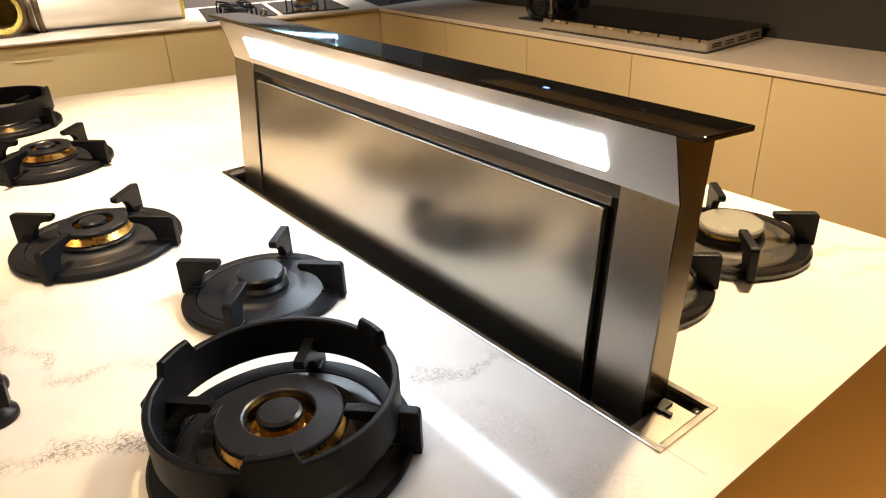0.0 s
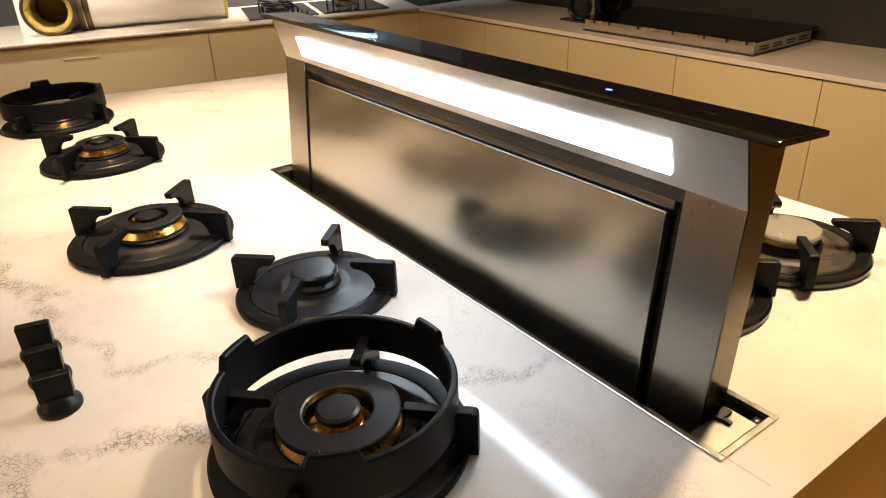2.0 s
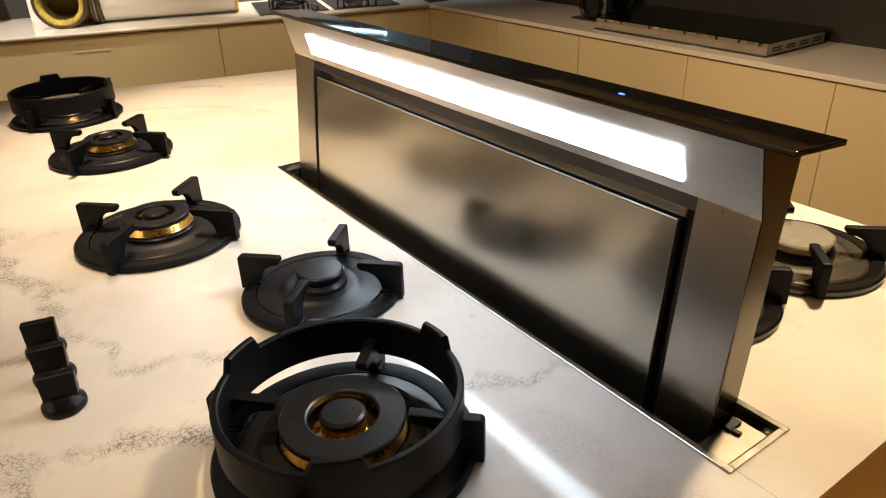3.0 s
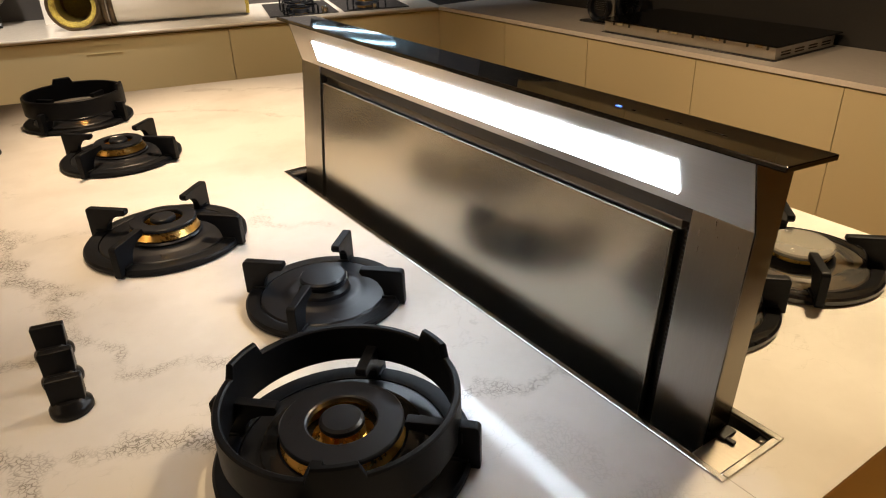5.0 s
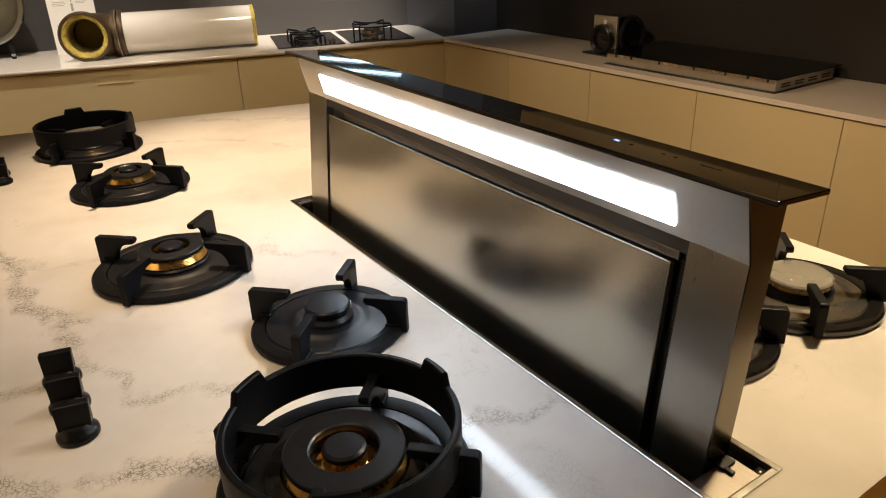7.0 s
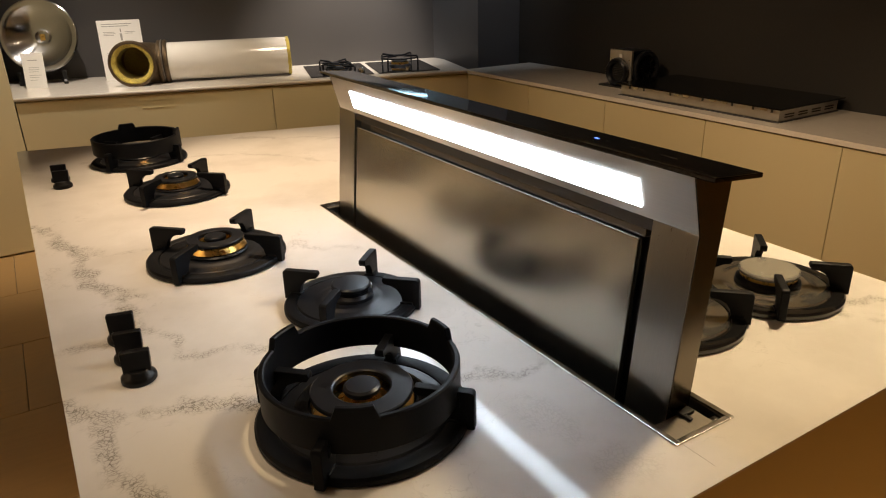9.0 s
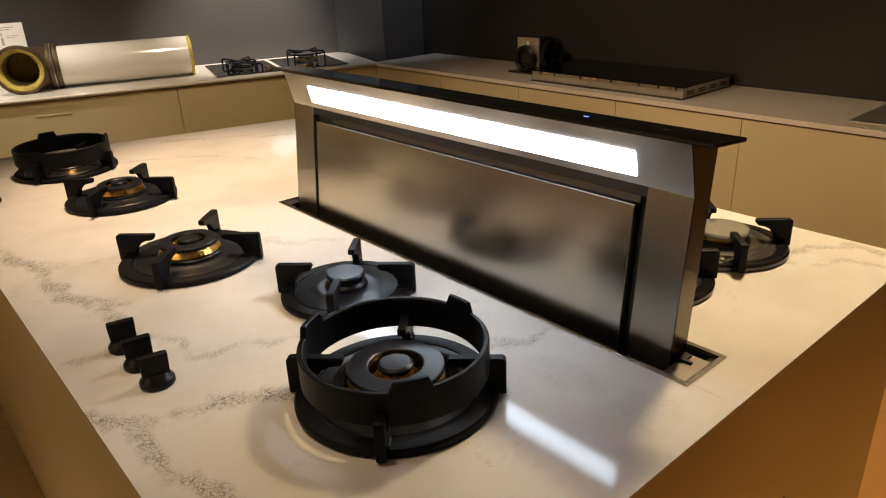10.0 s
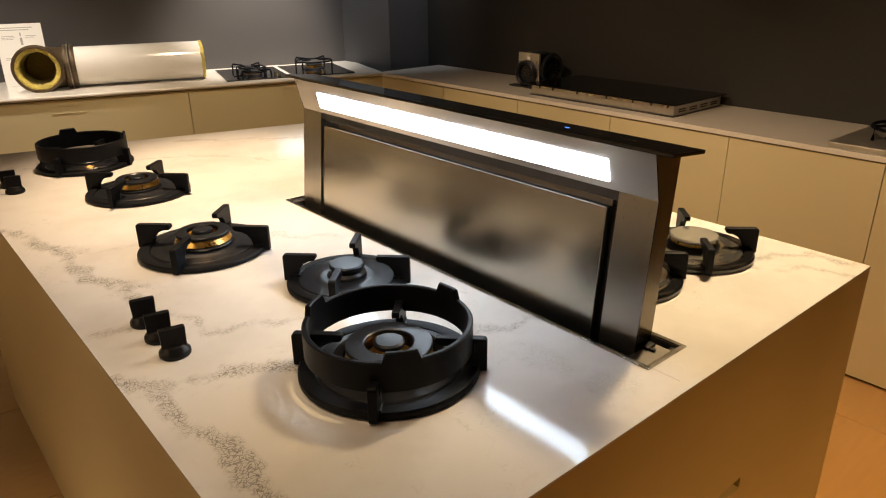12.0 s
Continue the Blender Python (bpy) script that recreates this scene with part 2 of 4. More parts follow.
def thing(name, m, label, category, group="", kind=""):
    ob = new(name)
    ob.matrix_world = m
    return tagged(ob, label, category, group, kind)


def box(x0, x1, y0, y1, z0, z1, bevel=0.0, bm=None, seg=2):
    own = bmesh.new()
    bmesh.ops.create_cube(own, size=1.0)
    for v in own.verts:
        v.co = Vector(((x0 + x1) / 2 + v.co.x * (x1 - x0), (y0 + y1) / 2 + v.co.y * (y1 - y0), (z0 + z1) / 2 + v.co.z * (z1 - z0)))
    if bevel:
        bmesh.ops.bevel(own, geom=list(own.edges), offset=bevel, segments=seg, affect="EDGES", profile=0.6)
    return join(bm, own)


def join(bm, own):
    if bm is None:
        return own
    me = bpy.data.meshes.new("join")
    own.to_mesh(me)
    own.free()
    bm.from_mesh(me)
    bpy.data.meshes.remove(me)
    return bm


def lathe(profile, seg=72, bm=None, closed=True):
    """A body turned round z from (radius, height) pairs; closed joins the last pair to the first."""
    own = bmesh.new()
    rings = []
    for r, z in profile:
        rings.append([own.verts.new((0, 0, z))] if r < 1e-6 else [own.verts.new((r * math.cos(2 * math.pi * i / seg), r * math.sin(2 * math.pi * i / seg), z)) for i in range(seg)])
    pairs = list(zip(rings, rings[1:])) + ([(rings[-1], rings[0])] if closed else [])
    for a, b in pairs:
        for i in range(seg):
            j = (i + 1) % seg
            if len(a) == 1 and len(b) == 1:
                continue
            if len(a) == 1:
                own.faces.new((a[0], b[j], b[i]))
            elif len(b) == 1:
                own.faces.new((a[i], a[j], b[0]))
            else:
                own.faces.new((a[i], a[j], b[j], b[i]))
    return join(bm, own)


def prism(outline, half, bevel=0.0, bm=None, m=None):
    """A plate from an outline in (x, z), thick in y from -half to half."""
    own = bmesh.new()
    front = [own.verts.new((x, -half, z)) for x, z in outline]
    back = [own.verts.new((x, half, z)) for x, z in outline]
    own.faces.new(front)
    own.faces.new(back[::-1])
    n = len(outline)
    for i in range(n):
        own.faces.new((front[i], back[i], back[(i + 1) % n], front[(i + 1) % n]))
    if bevel:
        bmesh.ops.recalc_face_normals(own, faces=own.faces)
        sharp = [e for e in own.edges if e.calc_face_angle(0) > radians(40)]
        bmesh.ops.bevel(own, geom=sharp, offset=bevel, segments=2, affect="EDGES", profile=0.6)
    if m is not None:
        bmesh.ops.transform(own, matrix=m, verts=own.verts)
    return join(bm, own)


def tube(points, radius, seg=12, bm=None):
    """A round bar along points."""
    own = bmesh.new()
    pts = [Vector(p) for p in points]
    rings = []
    for i, p in enumerate(pts):
        way = (pts[min(i + 1, len(pts) - 1)] - pts[max(i - 1, 0)]).normalized()
        side = way.cross(Vector((0, 0, 1)) if abs(way.z) < 0.9 else Vector((1, 0, 0))).normalized()
        up = side.cross(way)
        rings.append([own.verts.new(p + radius * (math.cos(a) * side + math.sin(a) * up)) for a in (2 * math.pi * k / seg for k in range(seg))])
    for a, b in zip(rings, rings[1:]):
        for k in range(seg):
            own.faces.new((a[k], a[(k + 1) % seg], b[(k + 1) % seg], b[k]))
    own.faces.new(rings[0][::-1])
    own.faces.new(rings[-1])
    return join(bm, own)


def turned(bm, m):
    bmesh.ops.transform(bm, matrix=m, verts=bm.verts)
    return bm


TOP = 0.928           # height of the island's worktop
BACK = 0.876          # height of the worktops along the walls
SKEW = -16.2          # degrees by which the back wall is out of square
SLOPE = math.tan(radians(SKEW))
FRONT0, WALL0 = 3.835, 4.61   # the back run's front and wall, at x = 0


def wall_y(x):
    return WALL0 + SLOPE * x


# ---- island ----
X0, X1, Y0 = -0.631, 0.680, -0.069

FAR0 = 2.1445         # the island's far end at x = 0


def far_y(x):
    return FAR0 - 0.2585 * x


VEINS = []


def vein(width, strength, *bends):
    """A vein of the slab: its half width, its strength and its bends in plan."""
    VEINS.append((width, strength, bends))


vein(0.021, 1.0, (-0.633, 1.40), (-0.586, 1.29), (-0.543, 1.11), (-0.571, 1.025), (-0.527, 0.908), (-0.497, 0.82), (-0.505, 0.745))
vein(0.013, 0.75, (-0.505, 0.745), (-0.485, 0.67), (-0.452, 0.605), (-0.441, 0.56), (-0.385, 0.53), (-0.32, 0.51))
vein(0.010, 0.8, (-0.63, 0.688), (-0.585, 0.68), (-0.545, 0.662), (-0.50, 0.70))
vein(0.020, 1.0, (-0.632, 0.512), (-0.59, 0.466), (-0.556, 0.443), (-0.51, 0.438), (-0.473, 0.428), (-0.437, 0.382), (-0.36, 0.345))
vein(0.018, 1.0, (-0.622, 0.49), (-0.605, 0.425), (-0.60, 0.37), (-0.61, 0.345), (-0.593, 0.31), (-0.577, 0.26), (-0.563, 0.20), (-0.582, 0.168), (-0.57, 0.10))
vein(0.015, 0.8, (-0.133, 0.278), (-0.08, 0.262), (-0.006, 0.230))
vein(0.035, 0.22, (-0.10, 0.16), (-0.09, 0.08), (-0.06, 0.03), (-0.09, -0.02))
vein(0.014, 0.7, (-0.586, 1.24), (-0.50, 1.10), (-0.42, 1.08), (-0.34, 1.10))
vein(0.010, 0.45, (-0.165, 0.942), (-0.082, 0.865), (-0.04, 0.81))
vein(0.014, 0.6, (0.06, 2.06), (0.20, 1.93), (0.35, 1.81), (0.52, 1.80))
vein(0.014, 0.7, (0.67, 1.72), (0.66, 1.52), (0.635, 1.32), (0.655, 1.21), (0.68, 1.10))
vein(0.013, 0.8, (0.53, 0.115), (0.625, 0.066), (0.653, 0.022), (0.69, -0.05))
vein(0.013, 0.8, (0.47, 0.125), (0.525, 0.057), (0.57, -0.003), (0.60, -0.057))
vein(0.010, 0.5, (-0.45, 1.98), (-0.20, 1.90), (0.05, 1.77), (0.20, 1.52))


def vein_strength(x, y):
    """How strong the veins are at a place of the slab."""
    wx = x + 0.03 * noise.noise((x * 14, y * 14, 0.3)) + 0.012 * noise.noise((x * 45, y * 45, 1.7))
    wy = y + 0.03 * noise.noise((x * 14, y * 14, 5.1)) + 0.012 * noise.noise((x * 45, y * 45, 8.2))
    best = 0.0
    for width, strength, pts in VEINS:
        for (ax, ay), (bx, by) in zip(pts, pts[1:]):
            dx, dy = bx - ax, by - ay
            f = min(1.0, max(0.0, ((wx - ax) * dx + (wy - ay) * dy) / (dx * dx + dy * dy)))
            d = math.hypot(wx - ax - f * dx, wy - ay - f * dy) / (0.8 * width)
            if d < 1.25:
                best = max(best, strength * min(1.0, (1.25 - d) / 0.45))
    return best


def lines(marks, step):
    out = []
    for a, b in zip(marks, marks[1:]):
        n = max(1, round((b - a) / step))
        out += [a + (b - a) * i / n for i in range(n)]
    return out + [marks[-1]]


HX0, HX1, HY0, HY1 = 0.006, 0.101, 0.006, 1.134   # the cut-out for the extractor


def worktop_mesh():
    xs = lines([X0, HX0, HX1, X1], 0.009)
    ys = lines([Y0, HY0, HY1, FAR0], 0.009)
    bm = bmesh.new()
    layer = bm.verts.layers.float.new("vein")
    grid = []
    for y in ys:
        row = []
        for x in xs:
            f = max(0.0, (y - 1.2) / (FAR0 - 1.2))
            v = bm.verts.new((x, y + f * (far_y(x) - FAR0), TOP))
            v[layer] = vein_strength(v.co.x, v.co.y)
            row.append(v)
        grid.append(row)
    for j in range(len(ys) - 1):
        for i in range(len(xs) - 1):
            cx, cy = (xs[i] + xs[i + 1]) / 2, (ys[j] + ys[j + 1]) / 2
            if HX0 < cx < HX1 and HY0 < cy < HY1:
                continue
            bm.faces.new((grid[j][i], grid[j][i + 1], grid[j + 1][i + 1], grid[j + 1][i]))
    rim = [e for e in bm.edges if len(e.link_faces) == 1]
    made = bmesh.ops.extrude_edge_only(bm, edges=rim)["geom"]
    for v in made:
        if isinstance(v, bmesh.types.BMVert):
            v.co.z -= 0.004
    me = bpy.data.meshes.new("worktop")
    for f in bm.faces:
        f.smooth = False
    bm.to_mesh(me)
    bm.free()
    me.materials.append(MARBLE)
    return me


island = thing("kitchen_island", Matrix(), "cream lacquered kitchen island on a tiled floor", "kitchen island")


def island_body():
    """Four lacquered sides of 20 mm board that stand just inside the worktop's edge."""
    z1, t = TOP - 0.0043, 0.02
    a, b, c = X0 + 0.0006, X1 - 0.0006, Y0 + 0.0006
    fl, fr = far_y(a) - 0.002, far_y(b) - 0.002
    part("side_panel", box(a, a + t, c + t, fl - 0.02, 0.0, z1, 0.001), LACQUER, island)
    part("side_panel", box(b - t, b, c + t, fr - 0.02, 0.0, z1, 0.001), LACQUER, island)
    end = bmesh.new()
    sx0, sx1, sz0, sz1 = 0.07, 0.238, 0.612, 0.636
    xs, zs = (a, sx0, sx1, b), (0.0, sz0, sz1, z1)
    grid = [[end.verts.new((x, c, z)) for x in xs] for z in zs]
    for i, j in ((0, 0), (1, 0), (2, 0), (0, 1), (2, 1), (0, 2), (1, 2), (2, 2)):
        end.faces.new((grid[j][i], grid[j][i + 1], grid[j + 1][i + 1], grid[j + 1][i]))
    for e in bmesh.ops.extrude_face_region(end, geom=list(end.faces))["geom"]:
        if isinstance(e, bmesh.types.BMVert):
            e.co.y = c + t
    part("end_panel", end, LACQUER, island, "cream end panel with a dark grip slot")
    part("grip_slot", box(sx0 - 0.003, sx1 + 0.003, c + 0.016, c + 0.03, sz0 - 0.003, sz1 + 0.003), GAP, island, "dark recessed grip slot")
    far = bmesh.new()
    v = [far.verts.new(p) for p in ((a, fl - t, 0), (b, fr - t, 0), (b, fr, 0), (a, fl, 0))]
    far.faces.new(v)
    up = bmesh.ops.extrude_face_region(far, geom=list(far.faces))["geom"]
    for e in up:
        if isinstance(e, bmesh.types.BMVert):
            e.co.z = z1
    part("end_panel", far, LACQUER, island)


island_body()
worktop = tagged(new("island_worktop", worktop_mesh()), "polished white quartz worktop with grey veins on the island", "worktop")
part("slab_joint", box(0.0097, 0.0102, -0.048, -0.001, TOP - 0.0005, TOP + 0.0002), GROUT_PALE, worktop, "fine grey joint in the slab")

# ---- extractor ----
HEAD = 0.245          # how far the columns stand above the worktop
LEAN = 0.09           # radians by which the raised part leans away from the front
BX0, BX1 = 0.043, 0.083
BY0, BY1 = 0.0545, 1.113
CY0, CY1 = 0.126, 1.029    # the columns' inner edges
SW, SL = 0.107, 1.140      # the surround's width and length
hood = thing("downdraft_extractor", pose(0, 0, TOP), "brushed steel downdraft extractor raised from the island worktop", "extractor hood")


def extractor():
    top, head, panel = HEAD + 0.0825, HEAD, HEAD - 0.031
    tilt = Matrix.Translation((BX0, 0, 0)) @ Matrix.Rotation(LEAN, 4, "Y") @ Matrix.Translation((-BX0, 0, 0))

    def lift(name, bm, mat, label=""):
        return part(name, turned(bm, tilt), mat, hood, label)

    # surround let into the worktop, with a raised inner lip
    rim = bmesh.new()
    for x0, x1, y0, y1 in ((0.0, 0.008, 0.0, SL), (SW - 0.008, SW, 0.0, SL), (0.008, SW - 0.008, 0.0, 0.008), (0.008, SW - 0.008, SL - 0.008, SL)):
        box(x0, x1, y0, y1, -0.014, 0.0025, 0.0008, rim)
    part("surround", rim, STEEL_RIM, hood, "polished steel surround let into the worktop")
    well = bmesh.new()
    ix = SW - 0.008
    for x0, x1, y0, y1, z0, z1 in ((0.008, ix, 0.008, SL - 0.008, -0.062, -0.060), (0.008, 0.010, 0.008, SL - 0.008, -0.06, -0.0005),
                                   (ix - 0.002, ix, 0.008, SL - 0.008, -0.06, -0.0005), (0.010, ix - 0.002, 0.008, 0.010, -0.06, -0.0005), (0.010, ix - 0.002, SL - 0.010, SL - 0.008, -0.06, -0.0005)):
        box(x0, x1, y0, y1, z0, z1, 0.0, well)
    part("well", well, STEEL_DARK, hood, "dark steel well round the lift")
    for y0, y1 in ((0.0105, BY0 - 0.006), (BY1 + 0.004, SL - 0.0105)):
        ledge = box(0.0105, 0.084, y0, y1, -0.006, -0.004)
        box(0.0842, ix - 0.0025, y0, y0 + 0.010, -0.006, -0.004, 0.0, ledge)
        part("ledge", ledge, STEEL_DULL, hood, "plain steel ledge beside the lift")
    latch = box(0.056, 0.078, BY0 - 0.016, BY0 - 0.004, -0.004, 0.001, 0.001)
    box(0.058, 0.064, BY0 - 0.026, BY0 - 0.014, -0.004, 0.0, 0.001, latch)
    part("latch", latch, KNOB, hood, "small black latch")
    # columns
    for y0, y1 in ((BY0, CY0), (CY1, BY1)):
        lift("column", box(BX0, BX1, y0, y1, -0.056, head, 0.0008), STEEL_V)
    # back sheet and intake
    lift("back_sheet", box(BX1 - 0.012, BX1, CY0, CY1, -0.056, head, 0.0005), STEEL)
    lift("intake", box(BX0 + 0.016, BX0 + 0.02, CY0, CY1, -0.056, head), STEEL_DARK, "dark intake behind the front panel")
    mesh = bmesh.new()
    for k in range(40):
        for y in (CY0 + 0.0035, CY0 + 0.0075, CY0 + 0.0115):
            box(BX0 + 0.0145, BX0 + 0.0162, y - 0.0016, y + 0.0016, 0.006 + k * 0.0058, 0.0095 + k * 0.0058, 0.0, mesh)
    lift("filter_mesh", mesh, GAP)
    # front panel with a bright folded edge
    lift("front_panel", box(BX0 - 0.001, BX0 + 0.008, CY0 + 0.018, CY1 - 0.0145, -0.050, panel, 0.0012), STEEL_PANEL, "brushed steel front panel with blurred reflections")
    lift("panel_edge", tube([(BX0 - 0.0002, CY0 + 0.019, panel), (BX0 - 0.0002, CY1 - 0.0155, panel)], 0.0009, 12), STEEL_V, "bright folded top edge")
    lift("panel_edge", tube([(BX0 - 0.0002, CY0 + 0.019, -0.05), (BX0 - 0.0002, CY0 + 0.019, panel)], 0.0008, 12), STEEL_V)
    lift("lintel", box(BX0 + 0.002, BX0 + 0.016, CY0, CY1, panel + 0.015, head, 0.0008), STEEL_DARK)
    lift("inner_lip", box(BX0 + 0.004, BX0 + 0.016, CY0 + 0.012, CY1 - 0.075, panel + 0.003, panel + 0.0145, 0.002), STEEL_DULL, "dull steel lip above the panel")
    # flared head
    out = 0.0276
    rise = top - 0.0065 - head
    own = [(BX0, head), (BX0 - out, top - 0.0065), (BX1, top - 0.0065), (BX1, head)]
    lift("head", prism(own, (BY1 - BY0) / 2, 0.0008, None, Matrix.Translation((0, (BY0 + BY1) / 2, 0))), STEEL_HEAD, "flared brushed steel head")
    # end faces, with the dark surroundings they mirror put into their colour
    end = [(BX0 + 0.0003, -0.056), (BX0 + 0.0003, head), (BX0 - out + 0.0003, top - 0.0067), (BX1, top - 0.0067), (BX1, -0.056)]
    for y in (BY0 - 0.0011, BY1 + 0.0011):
        lift("end_cap", prism(end, 0.0009, 0.0, None, Matrix.Translation((0, y, 0))), STEEL_END, "smooth steel end cap coloured dark for its dim reflection")
    lift("glass_top", box(BX0 - 0.039, BX0 + 0.046, 0.018, 1.145, top - 0.006, top, 0.0012), GLASS_BLACK, "black glass top with touch controls")
    # lamp along the sloping face
    slope = Matrix.Translation((BX0, 0, head)) @ Matrix.Rotation(math.atan2(-out, rise), 4, "Y")
    length = math.hypot(out, rise)
    lamp = box(-0.0022, 0.001, 0.143, 1.019, 0.18 * length, 0.66 * length, 0.0002)
    lift("led_lamp", turned(lamp, slope), LED, "glowing white lamp strip")
    # touch controls
    lift("indicator", box(0.044, 0.048, 0.244, 0.251, top + 0.0001, top + 0.0006), LED_BLUE, "glowing blue indicator")
    for y in (0.226, 0.180, 0.164):
        lift("touch_mark", box(0.045, 0.048, y - 0.002, y + 0.002, top + 0.0001, top + 0.0004), PRINT)
    lift("touch_mark", box(0.045, 0.047, 0.107, 0.132, top + 0.0001, top + 0.0004), PRINT)


extractor()

# ---- burners on the island ----


def arc(cx, cz, r, a0, a1, n=6):
    return [(cx + r * math.cos(radians(a0 + (a1 - a0) * i / n)), cz + r * math.sin(radians(a0 + (a1 - a0) * i / n))) for i in range(n + 1)]


def arm_outline(reach, tip, high):
    """An upright pan support: a block at the plate's edge whose top runs inwards to a thin tip, hollowed below."""
    r = reach - tip
    hollow = [(tip + 0.004, high - 0.012), (tip + 0.24 * r, high - 0.014), (tip + 0.40 * r, high - 0.020), (tip + 0.50 * r, high - 0.030), (tip + 0.55 * r, 0.014)]
    return [(tip, high - 0.006), (tip + 0.002, high)] + arc(reach - 0.006, high - 0.006, 0.006, 90, 0, 4) + [(reach, 0.003), (reach - 0.022, 0.003), (reach - 0.024, 0.013)] + hollow[::-1]


def burner(name, x, y, radius, reach, crown, label, group, style, high=0.058, turn=0.0):
    """style: 'ring' has a brass crown with an open ring cap and a cap in its middle, 'cap' a flat closed cap."""
    b = thing(name, pose(x, y, TOP, 0, 0, turn), label, "gas burner", group)
    inner = radius * 0.82
    part("base_ring", lathe([(inner, 0.0), (radius - 0.004, 0.0), (radius, 0.003), (radius, 0.009), (radius - 0.003, 0.0125), (inner + 0.006, 0.0145), (inner, 0.0125)], 96), ENAMEL_GLOSS if style == "cap" else IRON, b)
    c = crown + 0.012
    part("drip_plate", lathe([(0, 0.006), (inner - 0.0012, 0.006), (inner - 0.0012, 0.0115), (inner - 0.004, 0.0135), (c + 0.020, 0.0143), (c + 0.015, 0.0150), (c + 0.009, 0.0166), (c + 0.003, 0.0172), (c - 0.001, 0.0165), (0, 0.0165)], 96, closed=False), PLATE_GLARE if style == "cap" else ENAMEL, b)
    if style == "ring":
        part("burner_cup", lathe([(crown - 0.004, 0.016), (crown + 0.003, 0.016), (crown + 0.006, 0.0195), (crown + 0.003, 0.0225), (crown - 0.004, 0.0225)], 72), ENAMEL, b)
        if crown > 0.06:
            part("burner_body", lathe([(crown + 0.006, 0.0160), (crown + 0.024, 0.0160), (crown + 0.0255, 0.0190), (crown + 0.0235, 0.0225), (crown + 0.016, 0.0255), (crown + 0.006, 0.0265)], 72), ENAMEL_GLOSS, b, "glossy black burner body")
        part("brass_crown", lathe([(crown - 0.016, 0.018), (crown + 0.001, 0.0235), (crown + 0.003, 0.0255), (crown + 0.001, 0.029), (crown - 0.003, 0.0365), (crown - 0.016, 0.0375)], 72), BRASS, b, "brass burner crown")
        ports = bmesh.new()
        for k in range(48):
            a = 2 * math.pi * k / 48
            own = box(crown - 0.004, crown - 0.0012, -0.0011, 0.0011, 0.0362, 0.0388)
            join(ports, turned(own, Matrix.Rotation(a, 4, "Z")))
        part("flame_ports", ports, BRASS, b)
        hole = crown * 0.58
        rim = crown + (0.0025 if crown > 0.06 else -0.001)
        part("ring_cap", lathe([(hole, 0.0385), (rim - 0.002, 0.0385), (rim, 0.0400), (rim, 0.0440), (rim - 0.0015, 0.0455), (hole + 0.002, 0.0468), (hole, 0.0455)], 72), ENAMEL, b, "black ring cap")
        part("inner_crown", lathe([(0, 0.018), (hole - 0.002, 0.021), (hole * 0.90, 0.026), (hole * 0.66, 0.030), (hole * 0.58, 0.040), (0, 0.040)], 48, closed=False), BRASS, b)
        part("centre_cap", lathe([(0, 0.040), (hole * 0.62, 0.040), (hole * 0.66, 0.043), (hole * 0.64, 0.047), (hole * 0.55, 0.0495), (0, 0.0505)], 48, closed=False), ENAMEL, b)
        part("igniter", lathe([(0, 0.02), (0.0022, 0.02), (0.0022, 0.040), (0, 0.041)], 12, closed=False), STEEL_DULL, b).location = (hole * -0.42, hole * -0.74, 0.0)
    else:
        part("brass_crown", lathe([(0, 0.017), (crown - 0.006, 0.017), (crown - 0.004, 0.026), (crown - 0.003, 0.033), (0, 0.033)], 64, closed=False), BRASS if style == "cap" else ENAMEL, b, "dark brass burner crown")
        part("burner_cup", lathe([(crown - 0.004, 0.016), (crown + 0.004, 0.016), (crown + 0.003, 0.022), (crown - 0.002, 0.027), (crown - 0.0045, 0.027)], 64), ENAMEL, b)
        part("centre_cap", lathe([(0, 0.0335), (crown - 0.002, 0.0335), (crown, 0.036), (crown, 0.0395), (crown - 0.003, 0.042), (0, 0.0425)], 72, closed=False), CAP_GLARE if style == "cap" else ENAMEL, b, "flat burner cap")
        part("igniter", lathe([(0, 0.016), (0.002, 0.016), (0.002, 0.031), (0, 0.032)], 12, closed=False), PAPER, b).location = (crown + 0.004, 0.003, 0.0)
    me = finish("pan_support", prism(arm_outline(reach, radius * 0.50, high), 0.0065, 0.0016), IRON)
    for a in (45, 135, 225, 315):
        arm = new("pan_support", me)
        arm.parent = b
        arm.matrix_basis = pose(0, 0, 0, 0, 0, a)
        part("support_foot", box(reach - 0.034, reach - 0.012, -0.0095, 0.0095, 0.0125, 0.0170, 0.0018), IRON, arm)
    return b


LEFT, RIGHT = "burners on the island beside the steel panel", "burners on the island behind the extractor"
burner("gas_burner", -0.292, 0.270, 0.141, 0.151, 0.065, "large black gas burner with brass crown under a wok ring", LEFT, "ring")
burner("gas_burner", -0.165, 0.584, 0.118, 0.126, 0.035, "small black gas burner with a flat closed cap", LEFT, "dark")
burner("gas_burner", -0.306, 0.946, 0.140, 0.150, 0.058, "large black gas burner with a brass crown", LEFT, "ring")
burner("gas_burner", -0.272, 1.482, 0.137, 0.148, 0.056, "black gas burner with brass crown near the bright pool", LEFT, "ring")
burner("gas_burner", -0.297, 1.910, 0.143, 0.152, 0.058, "black gas burner with brass crown under a wok ring", LEFT, "ring")
burner("gas_burner", 0.479, 0.216, 0.125, 0.132, 0.051, "black gas burner with a broad flat cap, its glare painted grey", RIGHT, "cap")
burner("gas_burner", 0.246, 0.240, 0.125, 0.132, 0.040, "small black gas burner half hidden by the extractor", RIGHT, "cap")
